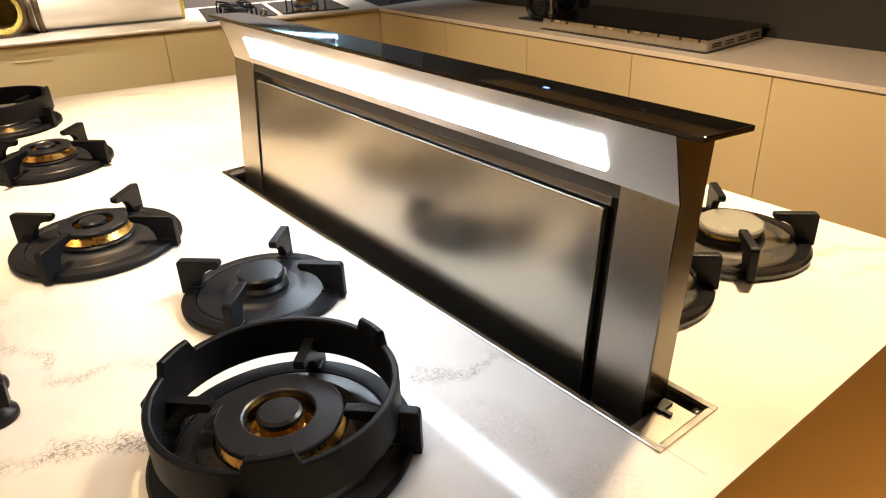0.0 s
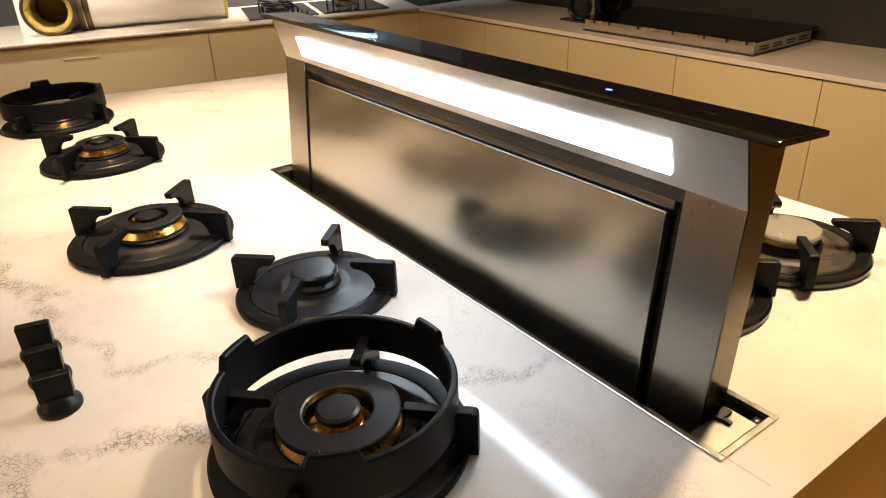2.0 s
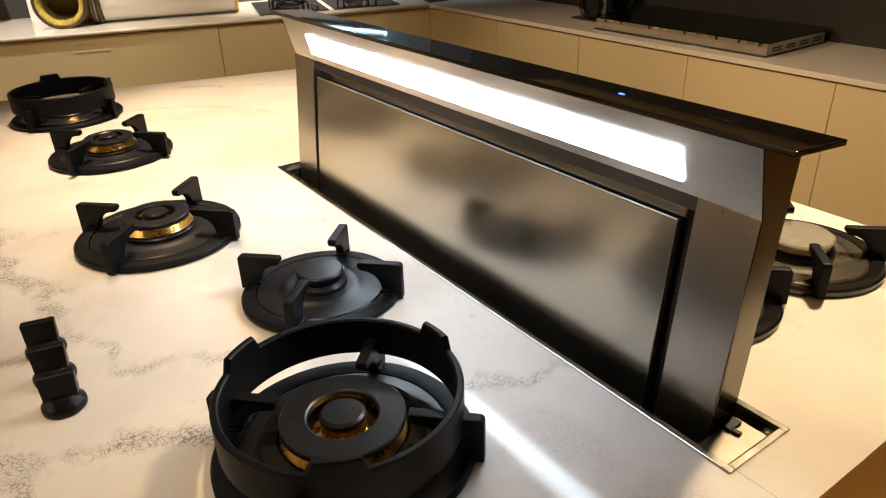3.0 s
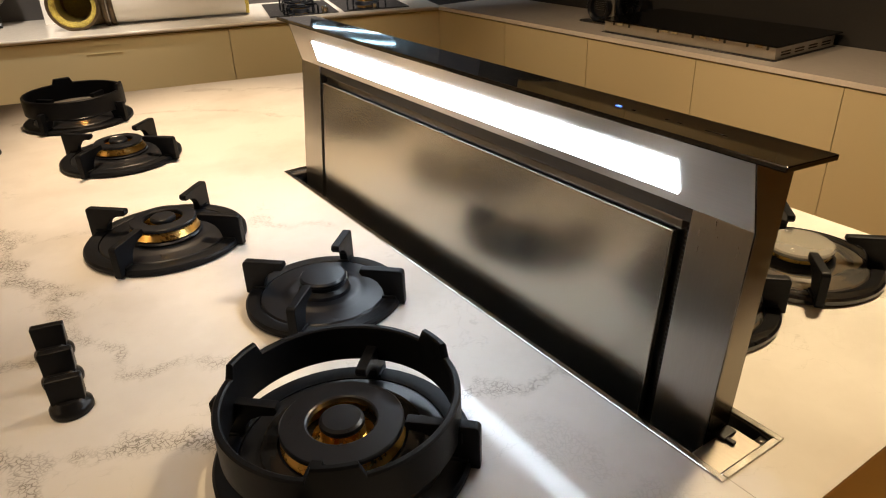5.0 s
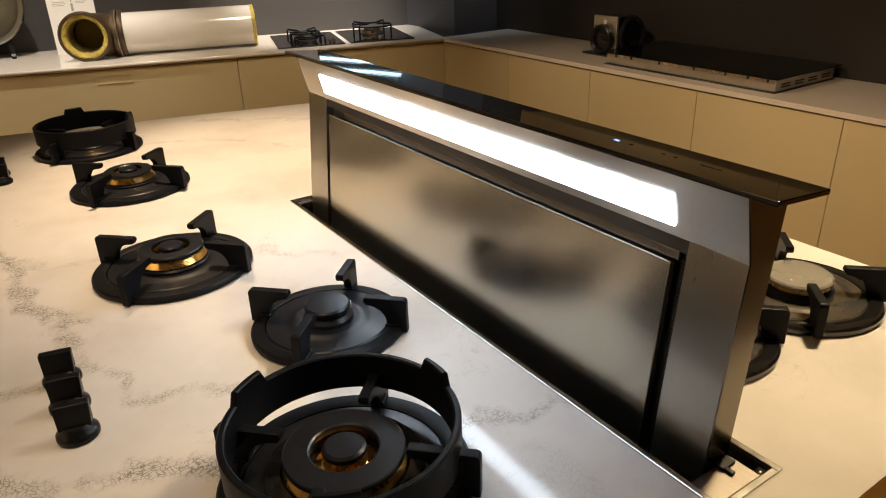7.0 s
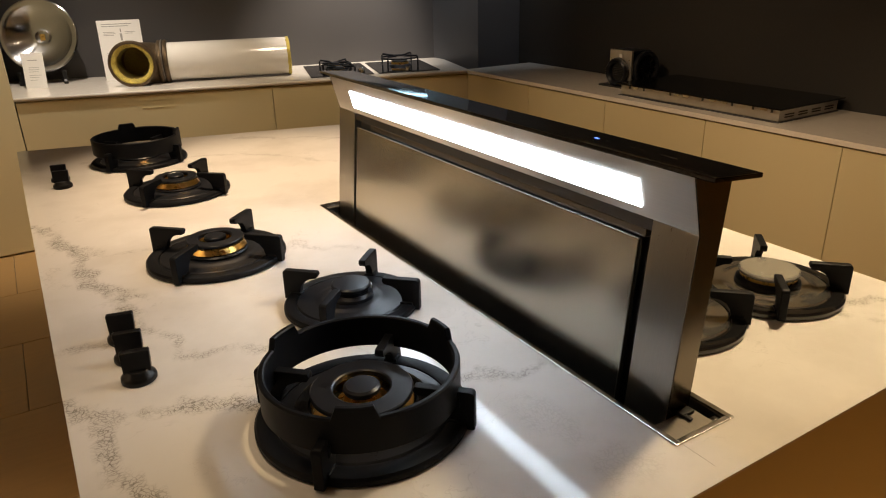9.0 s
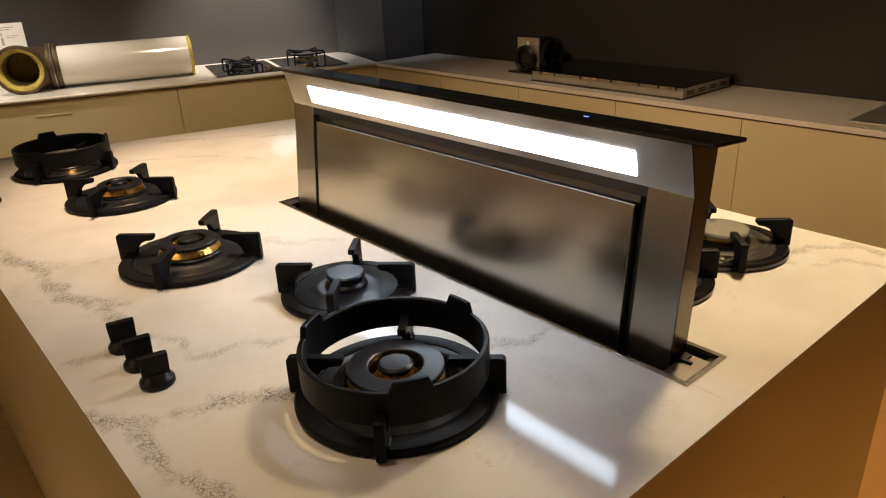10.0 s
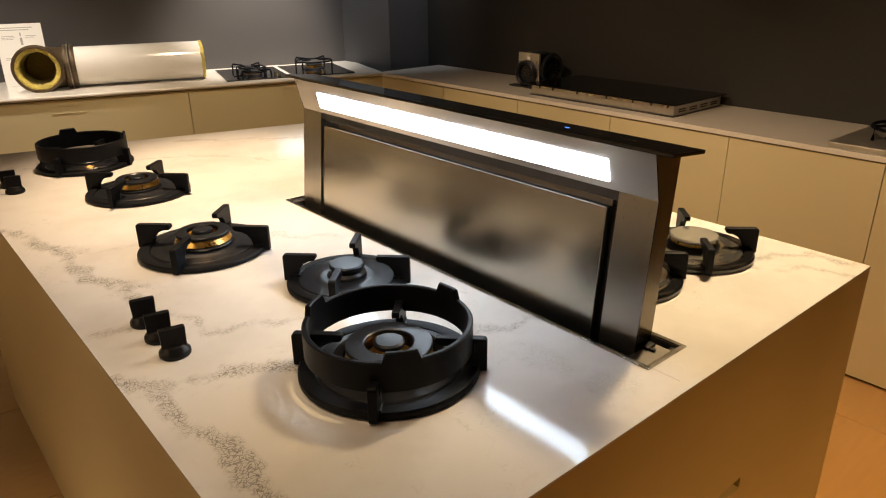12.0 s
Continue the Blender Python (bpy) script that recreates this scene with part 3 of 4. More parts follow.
burner("gas_burner", 0.370, 0.800, 0.140, 0.150, 0.058, "black gas burner under a wok ring", RIGHT, "ring")


def wok_ring(x, y, turn, tabs=(0, 120, 240), radius=0.131, low=0.038, high=0.085):
    """A heavy ring slotted over the pan supports, with raised tabs on its rim."""
    w = thing("wok_ring", pose(x, y, TOP, 0, 0, turn), "black cast iron wok ring slotted onto a burner's pan supports", "wok ring", "wok rings")
    body = bmesh.new()
    seg, thick = 128, 0.0085
    rings = []
    for k in range(seg):
        a = 360.0 * k / seg
        near = min(abs((a - c + 180) % 360 - 180) for c in tabs)
        top = high + (0.0150 if near < 11.0 else 0.0)
        ca, sa = math.cos(radians(a)), math.sin(radians(a))
        col = []
        for r, z in ((radius - thick, low), (radius - 0.0015, low), (radius, low + 0.0015), (radius, top - 0.002), (radius - 0.002, top), (radius - thick + 0.002, top), (radius - thick, top - 0.002)):
            col.append(body.verts.new((r * ca, r * sa, z)))
        rings.append(col)
    for k in range(seg):
        a, b = rings[k], rings[(k + 1) % seg]
        for i in range(len(a)):
            j = (i + 1) % len(a)
            body.faces.new((a[i], b[i], b[j], a[j]))
    part("ring", body, IRON, w)
    for a in (45, 135, 225, 315):
        lug = box(radius - 0.002, radius + 0.0035, -0.009, 0.009, low - 0.003, low + 0.014, 0.002)
        part("lug", turned(lug, Matrix.Rotation(radians(a - turn), 4, "Z")), IRON, w)
    return w


wok_ring(-0.292, 0.270, 2, radius=0.129)
wok_ring(-0.297, 1.910, -26, (0, 120))
wok_ring(0.370, 0.800, 27)


def knob(x, y, turn, label, group):
    k = thing("control_knob", pose(x, y, TOP, 0, 0, turn), label, "control knob", group)
    part("skirt", lathe([(0, 0.0), (0.0235, 0.0), (0.0248, 0.0015), (0.0252, 0.0045), (0.0248, 0.0085), (0.0225, 0.0115), (0.0205, 0.0135), (0.0190, 0.0175), (0.0165, 0.0195), (0, 0.0195)], 48, closed=False), KNOB, k)
    grip = prism([(-0.019, 0.017), (-0.0205, 0.047), (-0.0190, 0.0485), (0.0190, 0.0485), (0.0205, 0.047), (0.019, 0.017)], 0.0065, 0.0014)
    for v in grip.verts:
        f = (v.co.z - 0.017) / 0.0315
        v.co.y *= 1.55 - 1.05 * math.sin(math.pi * min(1, f) * 0.62) + 0.35 * f
    part("grip", grip, KNOB, k)
    return k


for y in (0.534, 0.602, 0.674):
    knob(-0.529, y, -12, "black control knob with a paddle grip on the worktop", "knobs along the island edge")
for y in (1.725, 1.803):
    knob(-0.534, y, -12, "black control knob with a paddle grip on the worktop", "knobs along the island edge")
for y in (0.473, 0.535):
    knob(0.575, y, -35, "black control knob behind the extractor", "knobs behind the extractor")


def pot():
    p = thing("wok_adapter", pose(0.525, 0.641, TOP), "black stepped iron bowl standing on the worktop", "bowl")
    part("bowl", lathe([(0.0, 0.0), (0.054, 0.0), (0.057, 0.003), (0.060, 0.036), (0.0705, 0.042), (0.0715, 0.045), (0.0735, 0.083), (0.0725, 0.085), (0.0690, 0.085), (0.0665, 0.046), (0.055, 0.040), (0.052, 0.006), (0.0, 0.006)], 80, closed=False), IRON, p)


pot()

# ---- room ----
RX, LX, NY, CZ = 2.39, -2.6, -3.2, 2.62


def slab_polygon(points, z0, z1):
    bm = bmesh.new()
    f = bm.faces.new([bm.verts.new((x, y, z0)) for x, y in points])
    up = bmesh.ops.extrude_face_region(bm, geom=[f])["geom"]
    for e in up:
        if isinstance(e, bmesh.types.BMVert):
            e.co.z = z1
    return bm


def structure(name, bm, mat, label, category):
    return tagged(part(name, bm, mat), label, category, "", "structure")


floor = structure("floor", slab_polygon([(LX, NY), (RX + 0.2, NY), (RX + 0.2, wall_y(RX)), (LX, wall_y(LX))], -0.1, -0.004), GROUT, "beige tiled floor with thin joints", "floor")
structure("ceiling", slab_polygon([(LX, NY), (RX + 0.2, NY), (RX + 0.2, wall_y(RX)), (LX, wall_y(LX))], CZ, CZ + 0.1), CEILING, "plain ceiling", "ceiling")
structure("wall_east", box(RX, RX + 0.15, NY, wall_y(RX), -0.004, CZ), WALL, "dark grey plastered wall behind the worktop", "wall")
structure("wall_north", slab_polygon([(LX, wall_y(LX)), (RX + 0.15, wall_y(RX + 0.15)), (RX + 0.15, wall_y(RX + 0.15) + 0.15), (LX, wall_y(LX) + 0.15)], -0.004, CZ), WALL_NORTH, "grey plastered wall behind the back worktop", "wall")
structure("wall_west", box(LX - 0.15, LX, NY, wall_y(LX) + 0.15, -0.004, CZ), PALE_WALL, "plain pale wall", "wall")
structure("wall_south", box(LX - 0.15, RX + 0.15, NY - 0.15, NY, -0.004, CZ), WALL, "plain dark wall", "wall")
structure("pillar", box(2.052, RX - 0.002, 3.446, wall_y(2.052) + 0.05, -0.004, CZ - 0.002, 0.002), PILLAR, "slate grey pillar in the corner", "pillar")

# ---- cabinets along the walls ----
DOORS_E = [-2.08, -1.485, -0.89, -0.294, 0.300, 0.883, 1.477, 2.077, 2.684, 3.286]
for y0, y1 in zip(DOORS_E, DOORS_E[1:]):
    c = thing("base_cabinet", pose(0, 0, 0), "cream handleless base cabinet against the dark wall", "cabinet", "base cabinets by the wall")
    part("body", box(1.896, RX - 0.004, y0 + 0.001, y1 - 0.001, 0.06, 0.852), LACQUER, c)
    part("door", box(1.876, 1.8945, y0 + 0.0015, y1 - 0.0015, 0.012, 0.8495, 0.0012), LACQUER, c)
    part("plinth", box(1.911, 1.926, y0 + 0.001, y1 - 0.001, 0.0, 0.058), LACQUER, c)
structure("worktop_east", box(1.866, RX - 0.002, DOORS_E[0], 3.33, BACK - 0.020, BACK, 0.0015), WORKTOP, "pale worktop on the base cabinets", "worktop")

for y0, y1 in zip((-2.0, -1.23, -0.45, 0.32, 1.10, 1.87), (-1.23, -0.45, 0.32, 1.10, 1.87, 2.64)):
    c = thing("wall_cabinet", pose(0, 0, 0), "cream handleless wall cabinet mirrored in the black glass", "cabinet", "wall cabinets")
    part("body", box(2.052, RX - 0.003, y0 + 0.001, y1 - 0.001, 1.62, 2.45), LACQUER, c)
    part("door", box(2.030, 2.0505, y0 + 0.0015, y1 - 0.0015, 1.615, 2.45, 0.0012), LACQUER, c)

# the back run, in its own axes: u along the wall, v towards the wall
RUN = Matrix.Translation((0, FRONT0, 0)) @ Matrix.Rotation(radians(SKEW), 4, "Z")
CU = math.cos(radians(SKEW))
DEPTH = (WALL0 - FRONT0) * CU
U = [-0.632, 0.737, 1.950]
for u0, u1 in zip(U, U[1:]):
    c = thing("drawer_unit", RUN.copy(), "wide cream drawer unit with a recessed grip", "cabinet", "drawer units by the back wall")
    part("body", box(u0 + 0.001, u1 - 0.001, 0.032, DEPTH - 0.004, 0.06, 0.852), LACQUER, c)
    for z0, z1 in ((0.440, 0.8495), (0.012, 0.437)):
        d = part("drawer_front", box(u0 + 0.0015, u1 - 0.0015, 0.012, 0.0305, z0, z1, 0.0012), LACQUER, c)
        if z0 > 0.4:
            mid = u0 + 0.53 * (u1 - u0)
            g = bmesh.new()
            wide, low, high = 0.088, z1 - 0.074, z1 - 0.030
            for a, b, e, f in ((mid - wide, mid + wide, high - 0.003, high), (mid - wide, mid + wide, low, low + 0.003), (mid - wide, mid - wide + 0.003, low + 0.003, high - 0.003), (mid + wide - 0.003, mid + wide, low + 0.003, high - 0.003)):
                box(a, b, 0.0095, 0.0118, e, f, 0.0, g)
            part("grip", g, LACQUER, d)
TALL_X = -0.606       # the side of the tall cabinet, square to the room
su, cu = math.sin(radians(SKEW)), math.cos(radians(SKEW))


def run_xy(u, v):
    return (u * cu - v * su, FRONT0 + u * su + v * cu)


back_left = (TALL_X - (DEPTH - 0.002) * -su) / cu
structure("worktop_north", slab_polygon([run_xy(U[0], 0.0), run_xy(1.96, 0.0), run_xy(1.96, DEPTH - 0.002), run_xy(back_left, DEPTH - 0.002)], BACK - 0.020, BACK - 0.0004), WORKTOP, "pale worktop on the drawer units", "worktop")
structure("corner_trim", box(1.8775, 1.905, 3.2865, 3.34, 0.012, 0.8495), LACQUER, "cream filler strip in the corner of the cabinets", "trim")
# the second and third are unseen, added as bright reflectors for the steel panel
for k in range(3):
    x1 = TALL_X - 0.6 * k
    tall = thing("tall_cabinet", Matrix(), "tall cream cabinet, row extended out of view to brighten the panel's reflection", "cabinet", "tall cabinets")
    part("body", box(x1 - 0.599, x1 - 0.001, 4.026, 4.66, 0.0, 2.3, 0.002), LACQUER, tall)
    part("door", box(x1 - 0.598, x1 - 0.002, 4.006, 4.0245, 0.012, 2.296, 0.0012), LACQUER, tall)


def run(u, v, z=BACK, turn=0.0):
    return RUN @ pose(u, v, z, 0, 0, turn)


for z in (1.545, 1.610):
    strip = thing("strip_light", run(1.71, DEPTH - 0.03, z), "thin cool white strip light on the dark wall", "strip light", "strip lights")
    part("housing", box(-0.36, 0.36, 0.006, 0.024, -0.012, 0.012, 0.002), STEEL_DARK, strip)
    part("tube", box(-0.35, 0.35, -0.003, 0.005, -0.003, 0.003, 0.001), STRIP, strip, "glowing cool white tube")

# ---- things on the back worktop ----


def ragged(bm, amount, scale):
    """Pushes a mesh's points about, for torn and fluffy edges."""
    for v in bm.verts:
        v.co += amount * noise.noise_vector(v.co * scale)
    return bm


def duct():
    d = thing("insulated_duct", run(0.498, 0.329, BACK, 0), "white insulated duct with an open elbow lying on the worktop", "duct")
    r = 0.112
    z = r + 0.003
    along = Matrix.Translation((0, 0, z)) @ Matrix.Rotation(radians(90), 4, "Y")
    part("pipe", turned(lathe([(r, -0.34), (r, 0.36), (r - 0.002, 0.362), (r - 0.012, 0.362), (r - 0.012, -0.34)], 72), along), DUCT_WHITE, d, "glossy white pipe")
    part("insulation", ragged(turned(lathe([(0, 0.352), (r - 0.006, 0.352), (r + 0.002, 0.364), (r + 0.0015, 0.376), (r - 0.008, 0.380), (0, 0.374)], 72, closed=False), along), 0.005, 60), WOOL, d, "yellow insulation at the pipe's end")
    for a in (-0.395, -0.362):
        part("clamp_band", turned(lathe([(r + 0.004, a), (r + 0.014, a + 0.004), (r + 0.017, a + 0.014), (r + 0.014, a + 0.024), (r + 0.004, a + 0.028), (r - 0.004, a + 0.014)], 72), along), RUST, d)
    part("clamp_wire", turned(lathe([(r + 0.0165, -0.370), (r + 0.0195, -0.3665), (r + 0.0165, -0.363)], 72), along), GALVANISED, d)
    # elbow: the pipe turns towards the front
    elbow = bmesh.new()
    rings = []
    n, seg, bend = 8, 48, 0.135
    for i in range(n + 1):
        a = radians(90 * i / n)
        c = Vector((-0.39 - bend * math.sin(a), -bend * (1 - math.cos(a)), z + 0.012 * i / n))
        way = Vector((-math.cos(a), -math.sin(a), 0))
        flat = Vector((-way.y, way.x, 0))
        rr = r + 0.012 * i / n
        rings.append([elbow.verts.new(c + rr * (math.cos(t) * flat + math.sin(t) * Vector((0, 0, 1)))) for t in (2 * math.pi * k / seg for k in range(seg))])
    for a, b in zip(rings, rings[1:]):
        for k in range(seg):
            elbow.faces.new((a[k], a[(k + 1) % seg], b[(k + 1) % seg], b[k]))
    part("elbow", elbow, RUST, d, "tarnished elbow")
    mouth = Matrix.Translation((-0.39 - bend, -bend, z + 0.012)) @ Matrix.Rotation(radians(90), 4, "X")
    part("mouth_ring", turned(lathe([(r + 0.012, -0.01), (r + 0.018, 0.0), (r + 0.020, 0.012), (r + 0.014, 0.022), (r + 0.002, 0.024), (r + 0.0, -0.01)], 72), mouth), RUST, d)
    part("mouth_lining", ragged(turned(lathe([(r + 0.004, 0.020), (r - 0.006, 0.022), (r - 0.017, 0.016), (r - 0.021, 0.004), (r - 0.024, -0.09), (r - 0.004, -0.09)], 72), mouth), 0.006, 55), WOOL, d, "yellow insulation inside the elbow")
    part("inner_pipe", turned(lathe([(r - 0.0225, -0.02), (r - 0.034, -0.15), (0, -0.16)], 48, closed=False), mouth), WOOL_SHADED, d, "wool lining coloured dark for the shade deep in the elbow")


duct()


def info_card(u, v, width, height, rows, lean, turn, label):
    c = thing("info_card", run(u, v, BACK, turn), label, "sign")
    tilt = Matrix.Rotation(radians(-lean), 4, "X")
    part("card", turned(box(-width / 2, width / 2, 0, 0.003, 0, height, 0.0), tilt), PAPER, c)
    part("stand", box(-width * 0.3, width * 0.3, 0.002, 0.07, 0, 0.003), PAPER, c)
    for k, (x0, x1, f, h) in enumerate(rows):
        part("text_bar", turned(box(x0 * width, x1 * width, -0.0008, 0.0002, f * height, f * height + 0.7 * h), tilt), INK, c)


info_card(-0.118, 0.515, 0.245, 0.355, [(-0.40, 0.30, 0.93, 0.006), (-0.40, 0.22, 0.895, 0.006), (-0.38, -0.12, 0.80, 0.004), (-0.38, -0.10, 0.775, 0.004), (-0.38, -0.14, 0.75, 0.004), (0.12, 0.36, 0.80, 0.004),
                                    (0.12, 0.30, 0.775, 0.004), (-0.38, -0.05, 0.45, 0.004), (-0.38, -0.08, 0.425, 0.004), (-0.20, 0.06, 0.33, 0.004), (-0.20, 0.0, 0.305, 0.004), (0.0, 0.05, 0.66, 0.060), (0.012, 0.038, 0.80, 0.03)], 6, 3, "white printed card standing behind the duct")
info_card(-0.600, 0.375, 0.118, 0.200, [(-0.25, 0.20, 0.78, 0.006), (-0.25, 0.25, 0.58, 0.003), (-0.25, 0.25, 0.52, 0.003), (-0.25, 0.2, 0.46, 0.003), (-0.25, 0.3, 0.36, 0.003), (-0.25, 0.2, 0.30, 0.003), (-0.25, 0.1, 0.22, 0.003)], 8, -6, "small white printed card in front of a steel pan")


def pan():
    p = thing("display_pan", run(-0.585, 0.59, BACK, -3), "shallow polished steel pan on a dark stand", "pan")
    lean = Matrix.Translation((0.01, 0, 0.278)) @ Matrix.Rotation(radians(76), 4, "X") @ Matrix.Scale(0.90, 4)
    prof = [(0.0, -0.052), (0.03, -0.052), (0.045, -0.046), (0.06, -0.050), (0.10, -0.042), (0.14, -0.026), (0.18, -0.004), (0.200, 0.012), (0.208, 0.018), (0.232, 0.024), (0.240, 0.021), (0.240, 0.016), (0.205, 0.010), (0.14, -0.034), (0.0, -0.060)]
    part("dish", lathe(prof, 96, closed=False), CHROME_BRUSHED, p).matrix_basis = lean
    part("badge", turned(box(-0.016, 0.016, -0.020, 0.020, -0.053, -0.046, 0.003), lean), BRASS, p)
    for s in (-1, 1):
        foot = prism([(-0.05, 0.0), (0.075, 0.0), (0.082, 0.012), (0.070, 0.030), (0.080, 0.076), (0.066, 0.080), (0.050, 0.030), (0.0, 0.022), (-0.05, 0.020)], 0.012, 0.003)
        part("stand_foot", turned(foot, Matrix.Translation((s * 0.10, -0.02, 0)) @ Matrix.Rotation(radians(-90 + s * 20), 4, "Z")), KNOB, p)


pan()


def domino_hob(u, v, turn, label, small):
    h = thing("gas_hob", run(u, v, BACK, turn), label, "gas hob", "gas hobs on the back worktop")
    part("glass_plate", box(-0.195, 0.195, -0.275, 0.275, 0.0, 0.007, 0.002), GLASS_BLACK, h)
    spots = (0.115, -0.115) if small else (0.02,)
    for y in spots:
        size = 0.036 if small else 0.058
        part("burner_cup", lathe([(0, 0.007), (size + 0.016, 0.007), (size + 0.012, 0.016), (size, 0.020), (0, 0.020)], 48, closed=False), ENAMEL, h).location = (0, y, 0)
        part("brass_crown", lathe([(0, 0.020), (size, 0.020), (size, 0.032), (0, 0.034)], 48, closed=False), BRASS, h).location = (0, y, 0)
        part("burner_cap", lathe([(0, 0.033), (size * 0.9, 0.033), (size * 0.92, 0.039), (0, 0.042)], 48, closed=False), ENAMEL, h).location = (0, y, 0)
        grate = bmesh.new()
        w = 0.125 if small else 0.140
        lift = 0.044 if small else 0.072   # the supports' height
        for k in range(4):
            a = radians(45 + 90 * k)
            ca, sa = math.cos(a), math.sin(a)
            join(grate, tube([(ca * w, sa * w, 0.008), (ca * w, sa * w, lift - 0.004), (ca * w * 0.95, sa * w * 0.95, lift + 0.004), (ca * w * 0.3, sa * w * 0.3, lift - 0.002)], 0.0055, 8))
        circle = [(math.cos(2 * math.pi * k / 32) * w * (0.5 if small else 0.86), math.sin(2 * math.pi * k / 32) * w * (0.5 if small else 0.86), lift - 0.012) for k in range(33)]
        join(grate, tube(circle, 0.0055, 8))
        part("pan_support", grate, IRON, h).location = (0, y, 0)
    for k in range(2 if small else 1):
        part("knob", lathe([(0, 0.007), (0.016, 0.007), (0.015, 0.028), (0.012, 0.030), (0, 0.030)], 24, closed=False), STEEL_SHINY, h).location = (0.13 if small else 0.0, -0.215 + 0.06 * k, 0)


domino_hob(1.168, 0.345, 0, "black glass gas hob with two burners and iron supports", True)
domino_hob(1.588, 0.345, 0, "black glass gas hob with one brass wok burner", False)

# ---- things on the east worktop ----


def fan():
    f = thing("extractor_motor", pose(2.198, 2.234, BACK) @ Matrix.Scale(0.95, 4), "galvanised fan plate with black round inlets on the worktop", "fan unit")
    w, h = 0.082, 0.195
    part("base_plate", box(-w - 0.045, w, -w, w + 0.03, 0.0, 0.008, 0.001), STEEL_DARK, f)
    part("plate", box(-w, -w + 0.014, -w, w, 0.008, h, 0.002), GALVANISED, f, "galvanised front plate")
    part("volute", box(-w + 0.0145, w - 0.01, -w + 0.004, w - 0.004, 0.008, h - 0.003, 0.012), ENAMEL, f, "black fan body")
    part("label", box(-w - 0.003, -w + 0.001, -0.012, 0.010, h - 0.040, h - 0.020, 0.002), PAPER, f)
    for y in (-w + 0.016, w - 0.016):
        part("screw", turned(lathe([(0, 0), (0.005, 0), (0.004, 0.003), (0, 0.0035)], 16, closed=False), Matrix.Translation((-w, y, h - 0.05)) @ Matrix.Rotation(radians(-90), 4, "Y")), STEEL_SHINY, f)
    side = Matrix.Translation((-w, 0.004, 0.080)) @ Matrix.Rotation(radians(-90), 4, "Y")
    part("inlet", turned(lathe([(0.046, 0.0), (0.072, 0.0), (0.076, 0.010), (0.073, 0.030), (0.066, 0.036), (0.054, 0.024), (0.050, 0.006), (0.0, 0.004)], 56, closed=False), side), ENAMEL, f, "round black inlet")
    for k in range(5):
        part("inlet_bar", turned(box(-0.030, 0.030, -0.0012, 0.0012, 0.010, 0.013), side @ Matrix.Translation((0.02 - 0.009 * k, 0, 0)) @ Matrix.Rotation(radians(90), 4, "Z")), STEEL_DARK, f)
    face = Matrix.Translation((0.02, -w + 0.004, 0.100)) @ Matrix.Rotation(radians(90), 4, "X")
    part("impeller_ring", turned(lathe([(0.060, 0.0), (0.088, 0.0), (0.091, 0.010), (0.088, 0.024), (0.078, 0.028), (0.064, 0.014), (0.0, 0.010)], 56, closed=False), face), ENAMEL, f, "large black fan ring")
    blades = bmesh.new()
    for k in range(16):
        own = box(0.030, 0.064, -0.0012, 0.0012, 0.010, 0.022)
        join(blades, turned(own, Matrix.Rotation(2 * math.pi * k / 16, 4, "Z")))
    part("impeller", turned(blades, face), STEEL_DARK, f)


fan()


def induction_hob():
    c = thing("induction_hob", pose(2.146, 1.621, BACK), "black glass induction hob in a steel tray on the worktop", "induction hob")
    part("tray", box(-0.196, 0.200, -0.428, 0.428, 0.004, 0.052, 0.003), GALVANISED, c, "dull steel tray")
    part("foot_sheet", box(-0.206, 0.205, -0.434, 0.434, 0.0, 0.0035), STEEL_DARK, c, "dark sheet under the tray")
    part("glass", box(-0.218, 0.218, -0.447, 0.447, 0.0525, 0.0585, 0.002), HOB_GLASS, c)
    for y in (-0.36, -0.17, -0.11, 0.03, 0.08, 0.33):
        part("clip", box(-0.2015, -0.1955, y - 0.016, y + 0.016, 0.040, 0.0515, 0.001), STEEL_SHINY, c)
    for y in (-0.395, -0.31, -0.21, -0.06, 0.12, 0.28, 0.37):
        part("bracket", box(-0.2005, -0.1955, y - 0.004, y + 0.004, 0.036, 0.0515, 0.001), STEEL_DARK, c)
    for x in (-0.13, -0.04, 0.05, 0.14):
        for z in (0.016, 0.026):
            part("vent_slot", box(x - 0.03, x + 0.03, -0.4295, -0.4275, z, z + 0.005), GAP, c)


induction_hob()


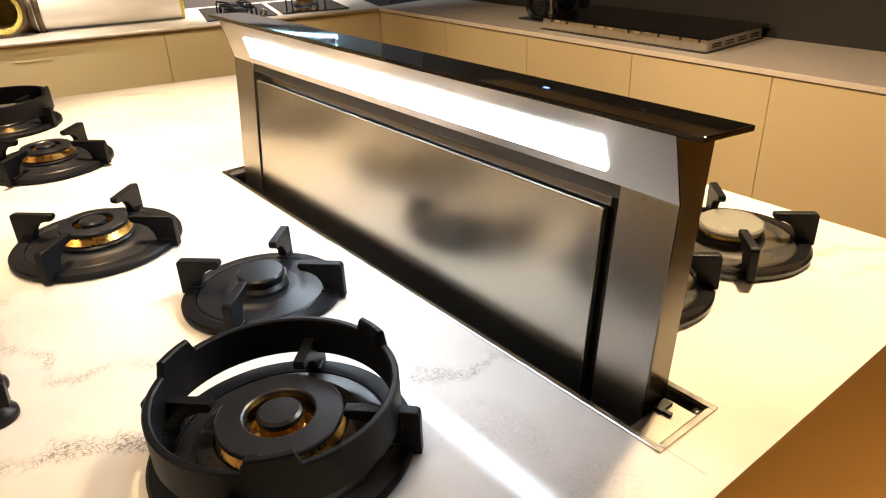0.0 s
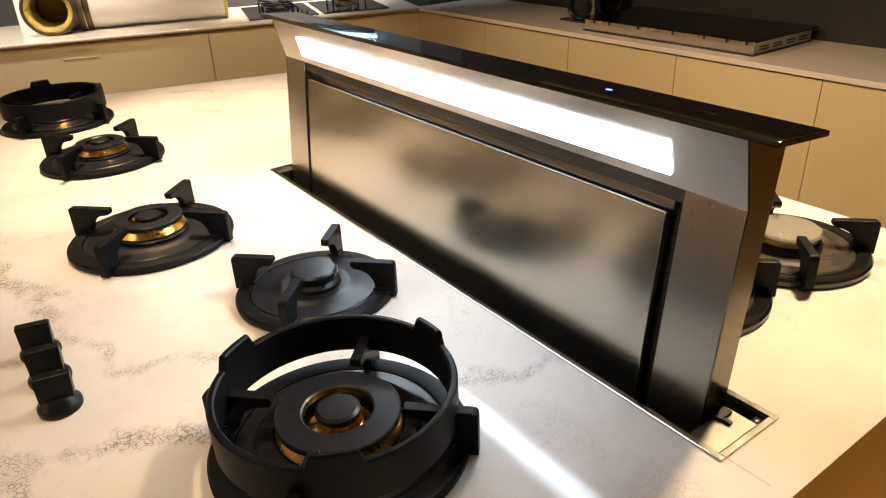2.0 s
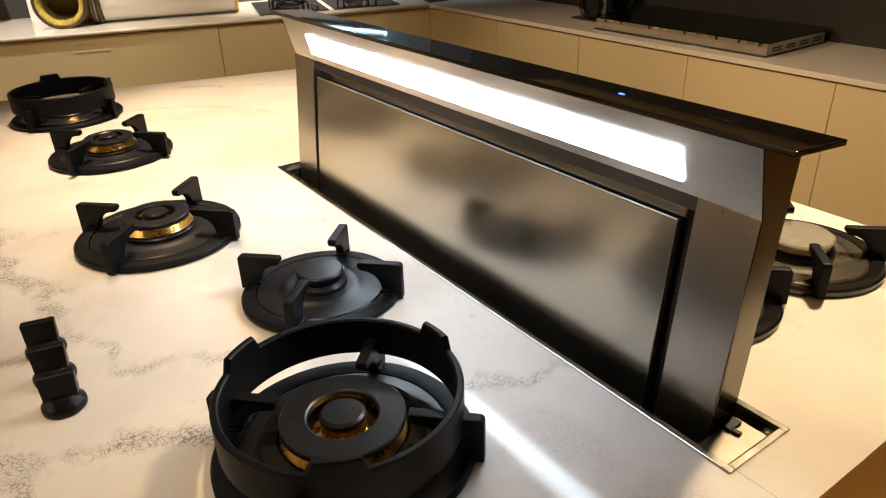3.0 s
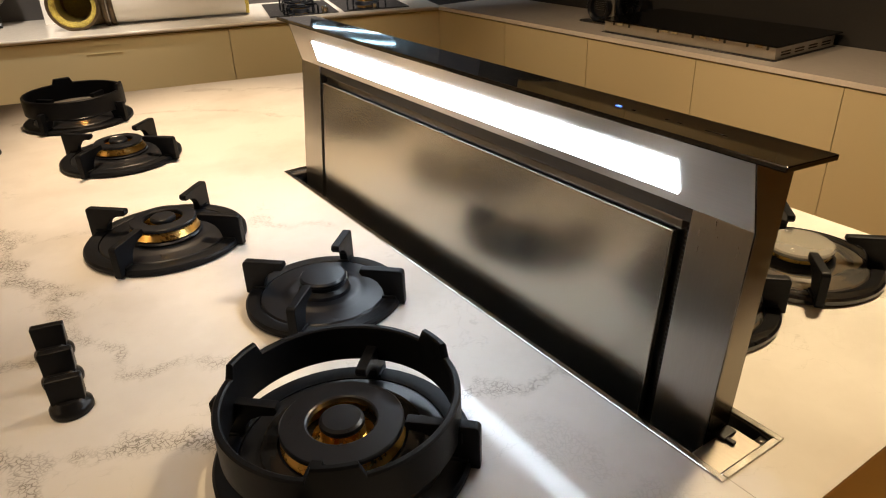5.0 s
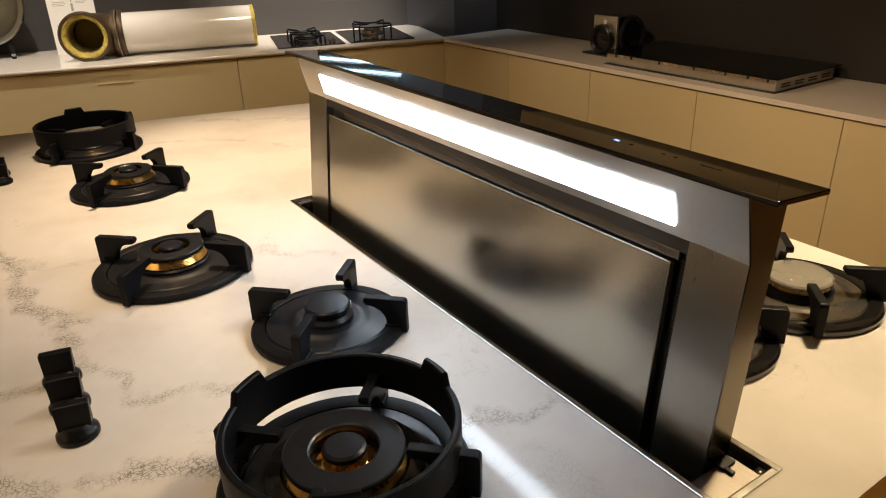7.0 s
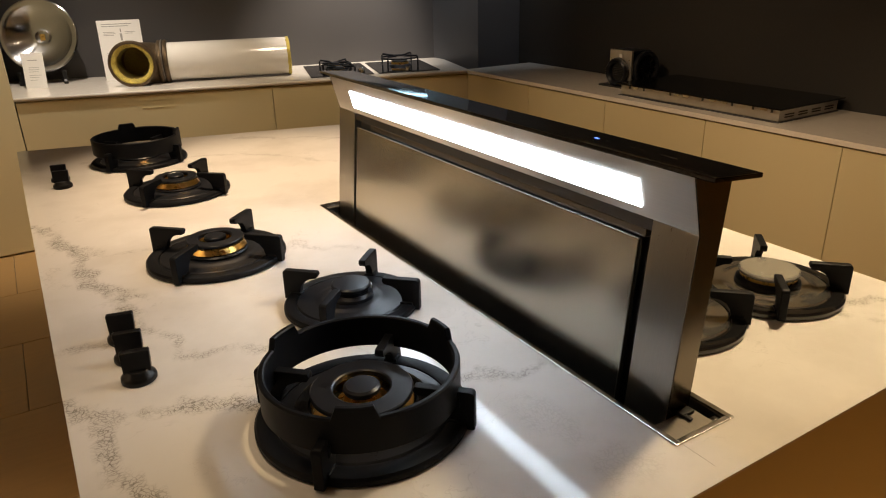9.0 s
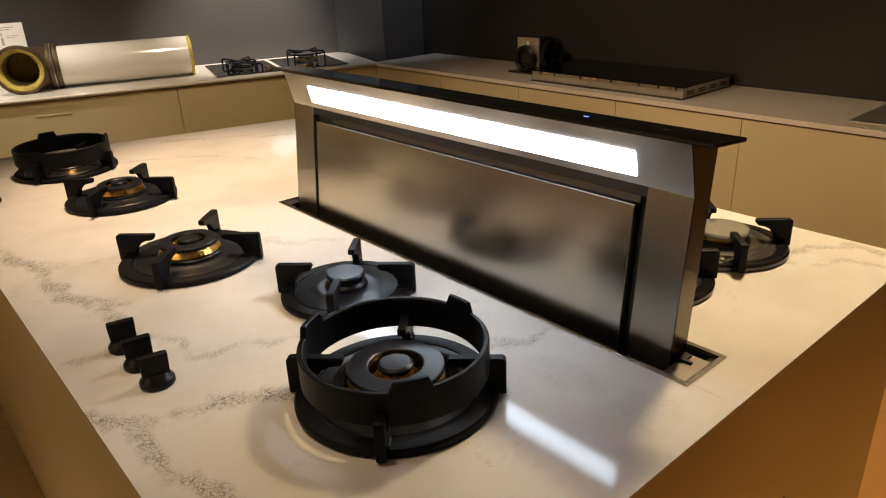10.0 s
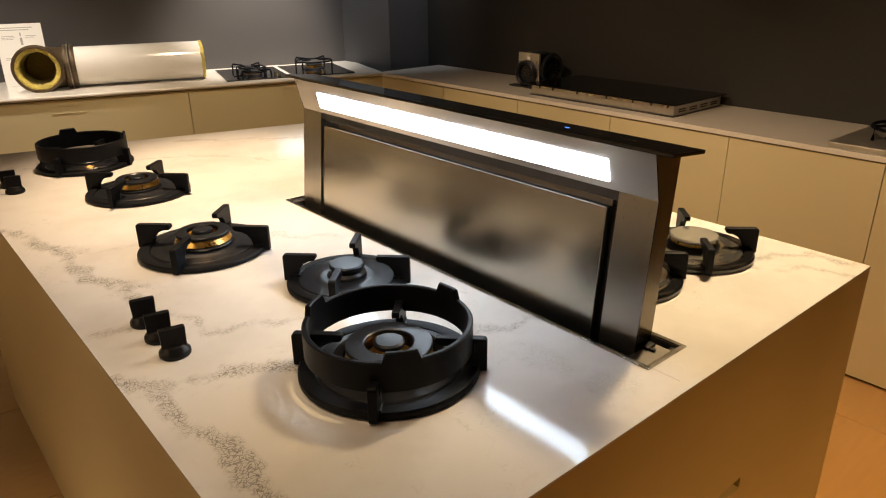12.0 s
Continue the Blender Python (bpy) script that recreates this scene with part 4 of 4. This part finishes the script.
def steel_hob():
    h = thing("steel_gas_hob", pose(2.120, 0.194, BACK) @ Matrix.Scale(0.95, 4), "stainless gas hob with brass wok burner on the worktop", "gas hob")
    part("plate", box(-0.25, 0.25, -0.33, 0.33, 0.0, 0.022, 0.004), GALVANISED, h)
    part("burner_cup", lathe([(0, 0.022), (0.085, 0.022), (0.078, 0.034), (0, 0.036)], 56, closed=False), ENAMEL, h).location = (-0.02, 0.12, 0)
    part("brass_crown", lathe([(0.03, 0.034), (0.066, 0.034), (0.068, 0.050), (0.03, 0.054)], 56), BRASS, h).location = (-0.02, 0.12, 0)
    part("burner_cap", lathe([(0, 0.046), (0.032, 0.046), (0.034, 0.056), (0, 0.058)], 40, closed=False), ENAMEL, h).location = (-0.02, 0.12, 0)
    grate = bmesh.new()
    circle = [(math.cos(2 * math.pi * k / 40) * 0.135, math.sin(2 * math.pi * k / 40) * 0.135, 0.070) for k in range(41)]
    join(grate, tube(circle, 0.007, 8))
    for k in range(4):
        a = radians(45 + 90 * k)
        join(grate, tube([(math.cos(a) * 0.14, math.sin(a) * 0.14, 0.022), (math.cos(a) * 0.14, math.sin(a) * 0.14, 0.078), (math.cos(a) * 0.05, math.sin(a) * 0.05, 0.080)], 0.007, 8))
    part("pan_support", grate, IRON, h).location = (-0.02, 0.12, 0)
    for y in (0.10, -0.08):
        part("knob", lathe([(0, 0.022), (0.019, 0.022), (0.018, 0.044), (0.014, 0.047), (0, 0.047)], 32, closed=False), STEEL_SHINY, h).location = (-0.205, y, 0)


steel_hob()

# ---- floor tiles ----
tile_mesh = finish("tile", box(-0.5985, 0.5985, -0.2985, 0.2985, -0.008, 0.0, 0.0012, seg=1), TILE)
half_mesh = finish("half_tile", box(-0.2985, 0.2985, -0.2985, 0.2985, -0.008, 0.0, 0.0012, seg=1), TILE)
for j in range(14):
    y = NY + 0.3 + j * 0.6
    x = LX
    while x < RX - 0.1:
        first = j % 2 and x == LX
        width = 0.6 if first else 1.2
        mid = x + width / 2
        x += width
        if y < wall_y(mid) + 0.2 and not (X0 + 0.65 < mid < X1 - 0.65 and Y0 + 0.35 < y < 1.75):
            tile = new("tile", half_mesh if first else tile_mesh)
            tile.location, tile.parent = (mid, y, 0.0), floor
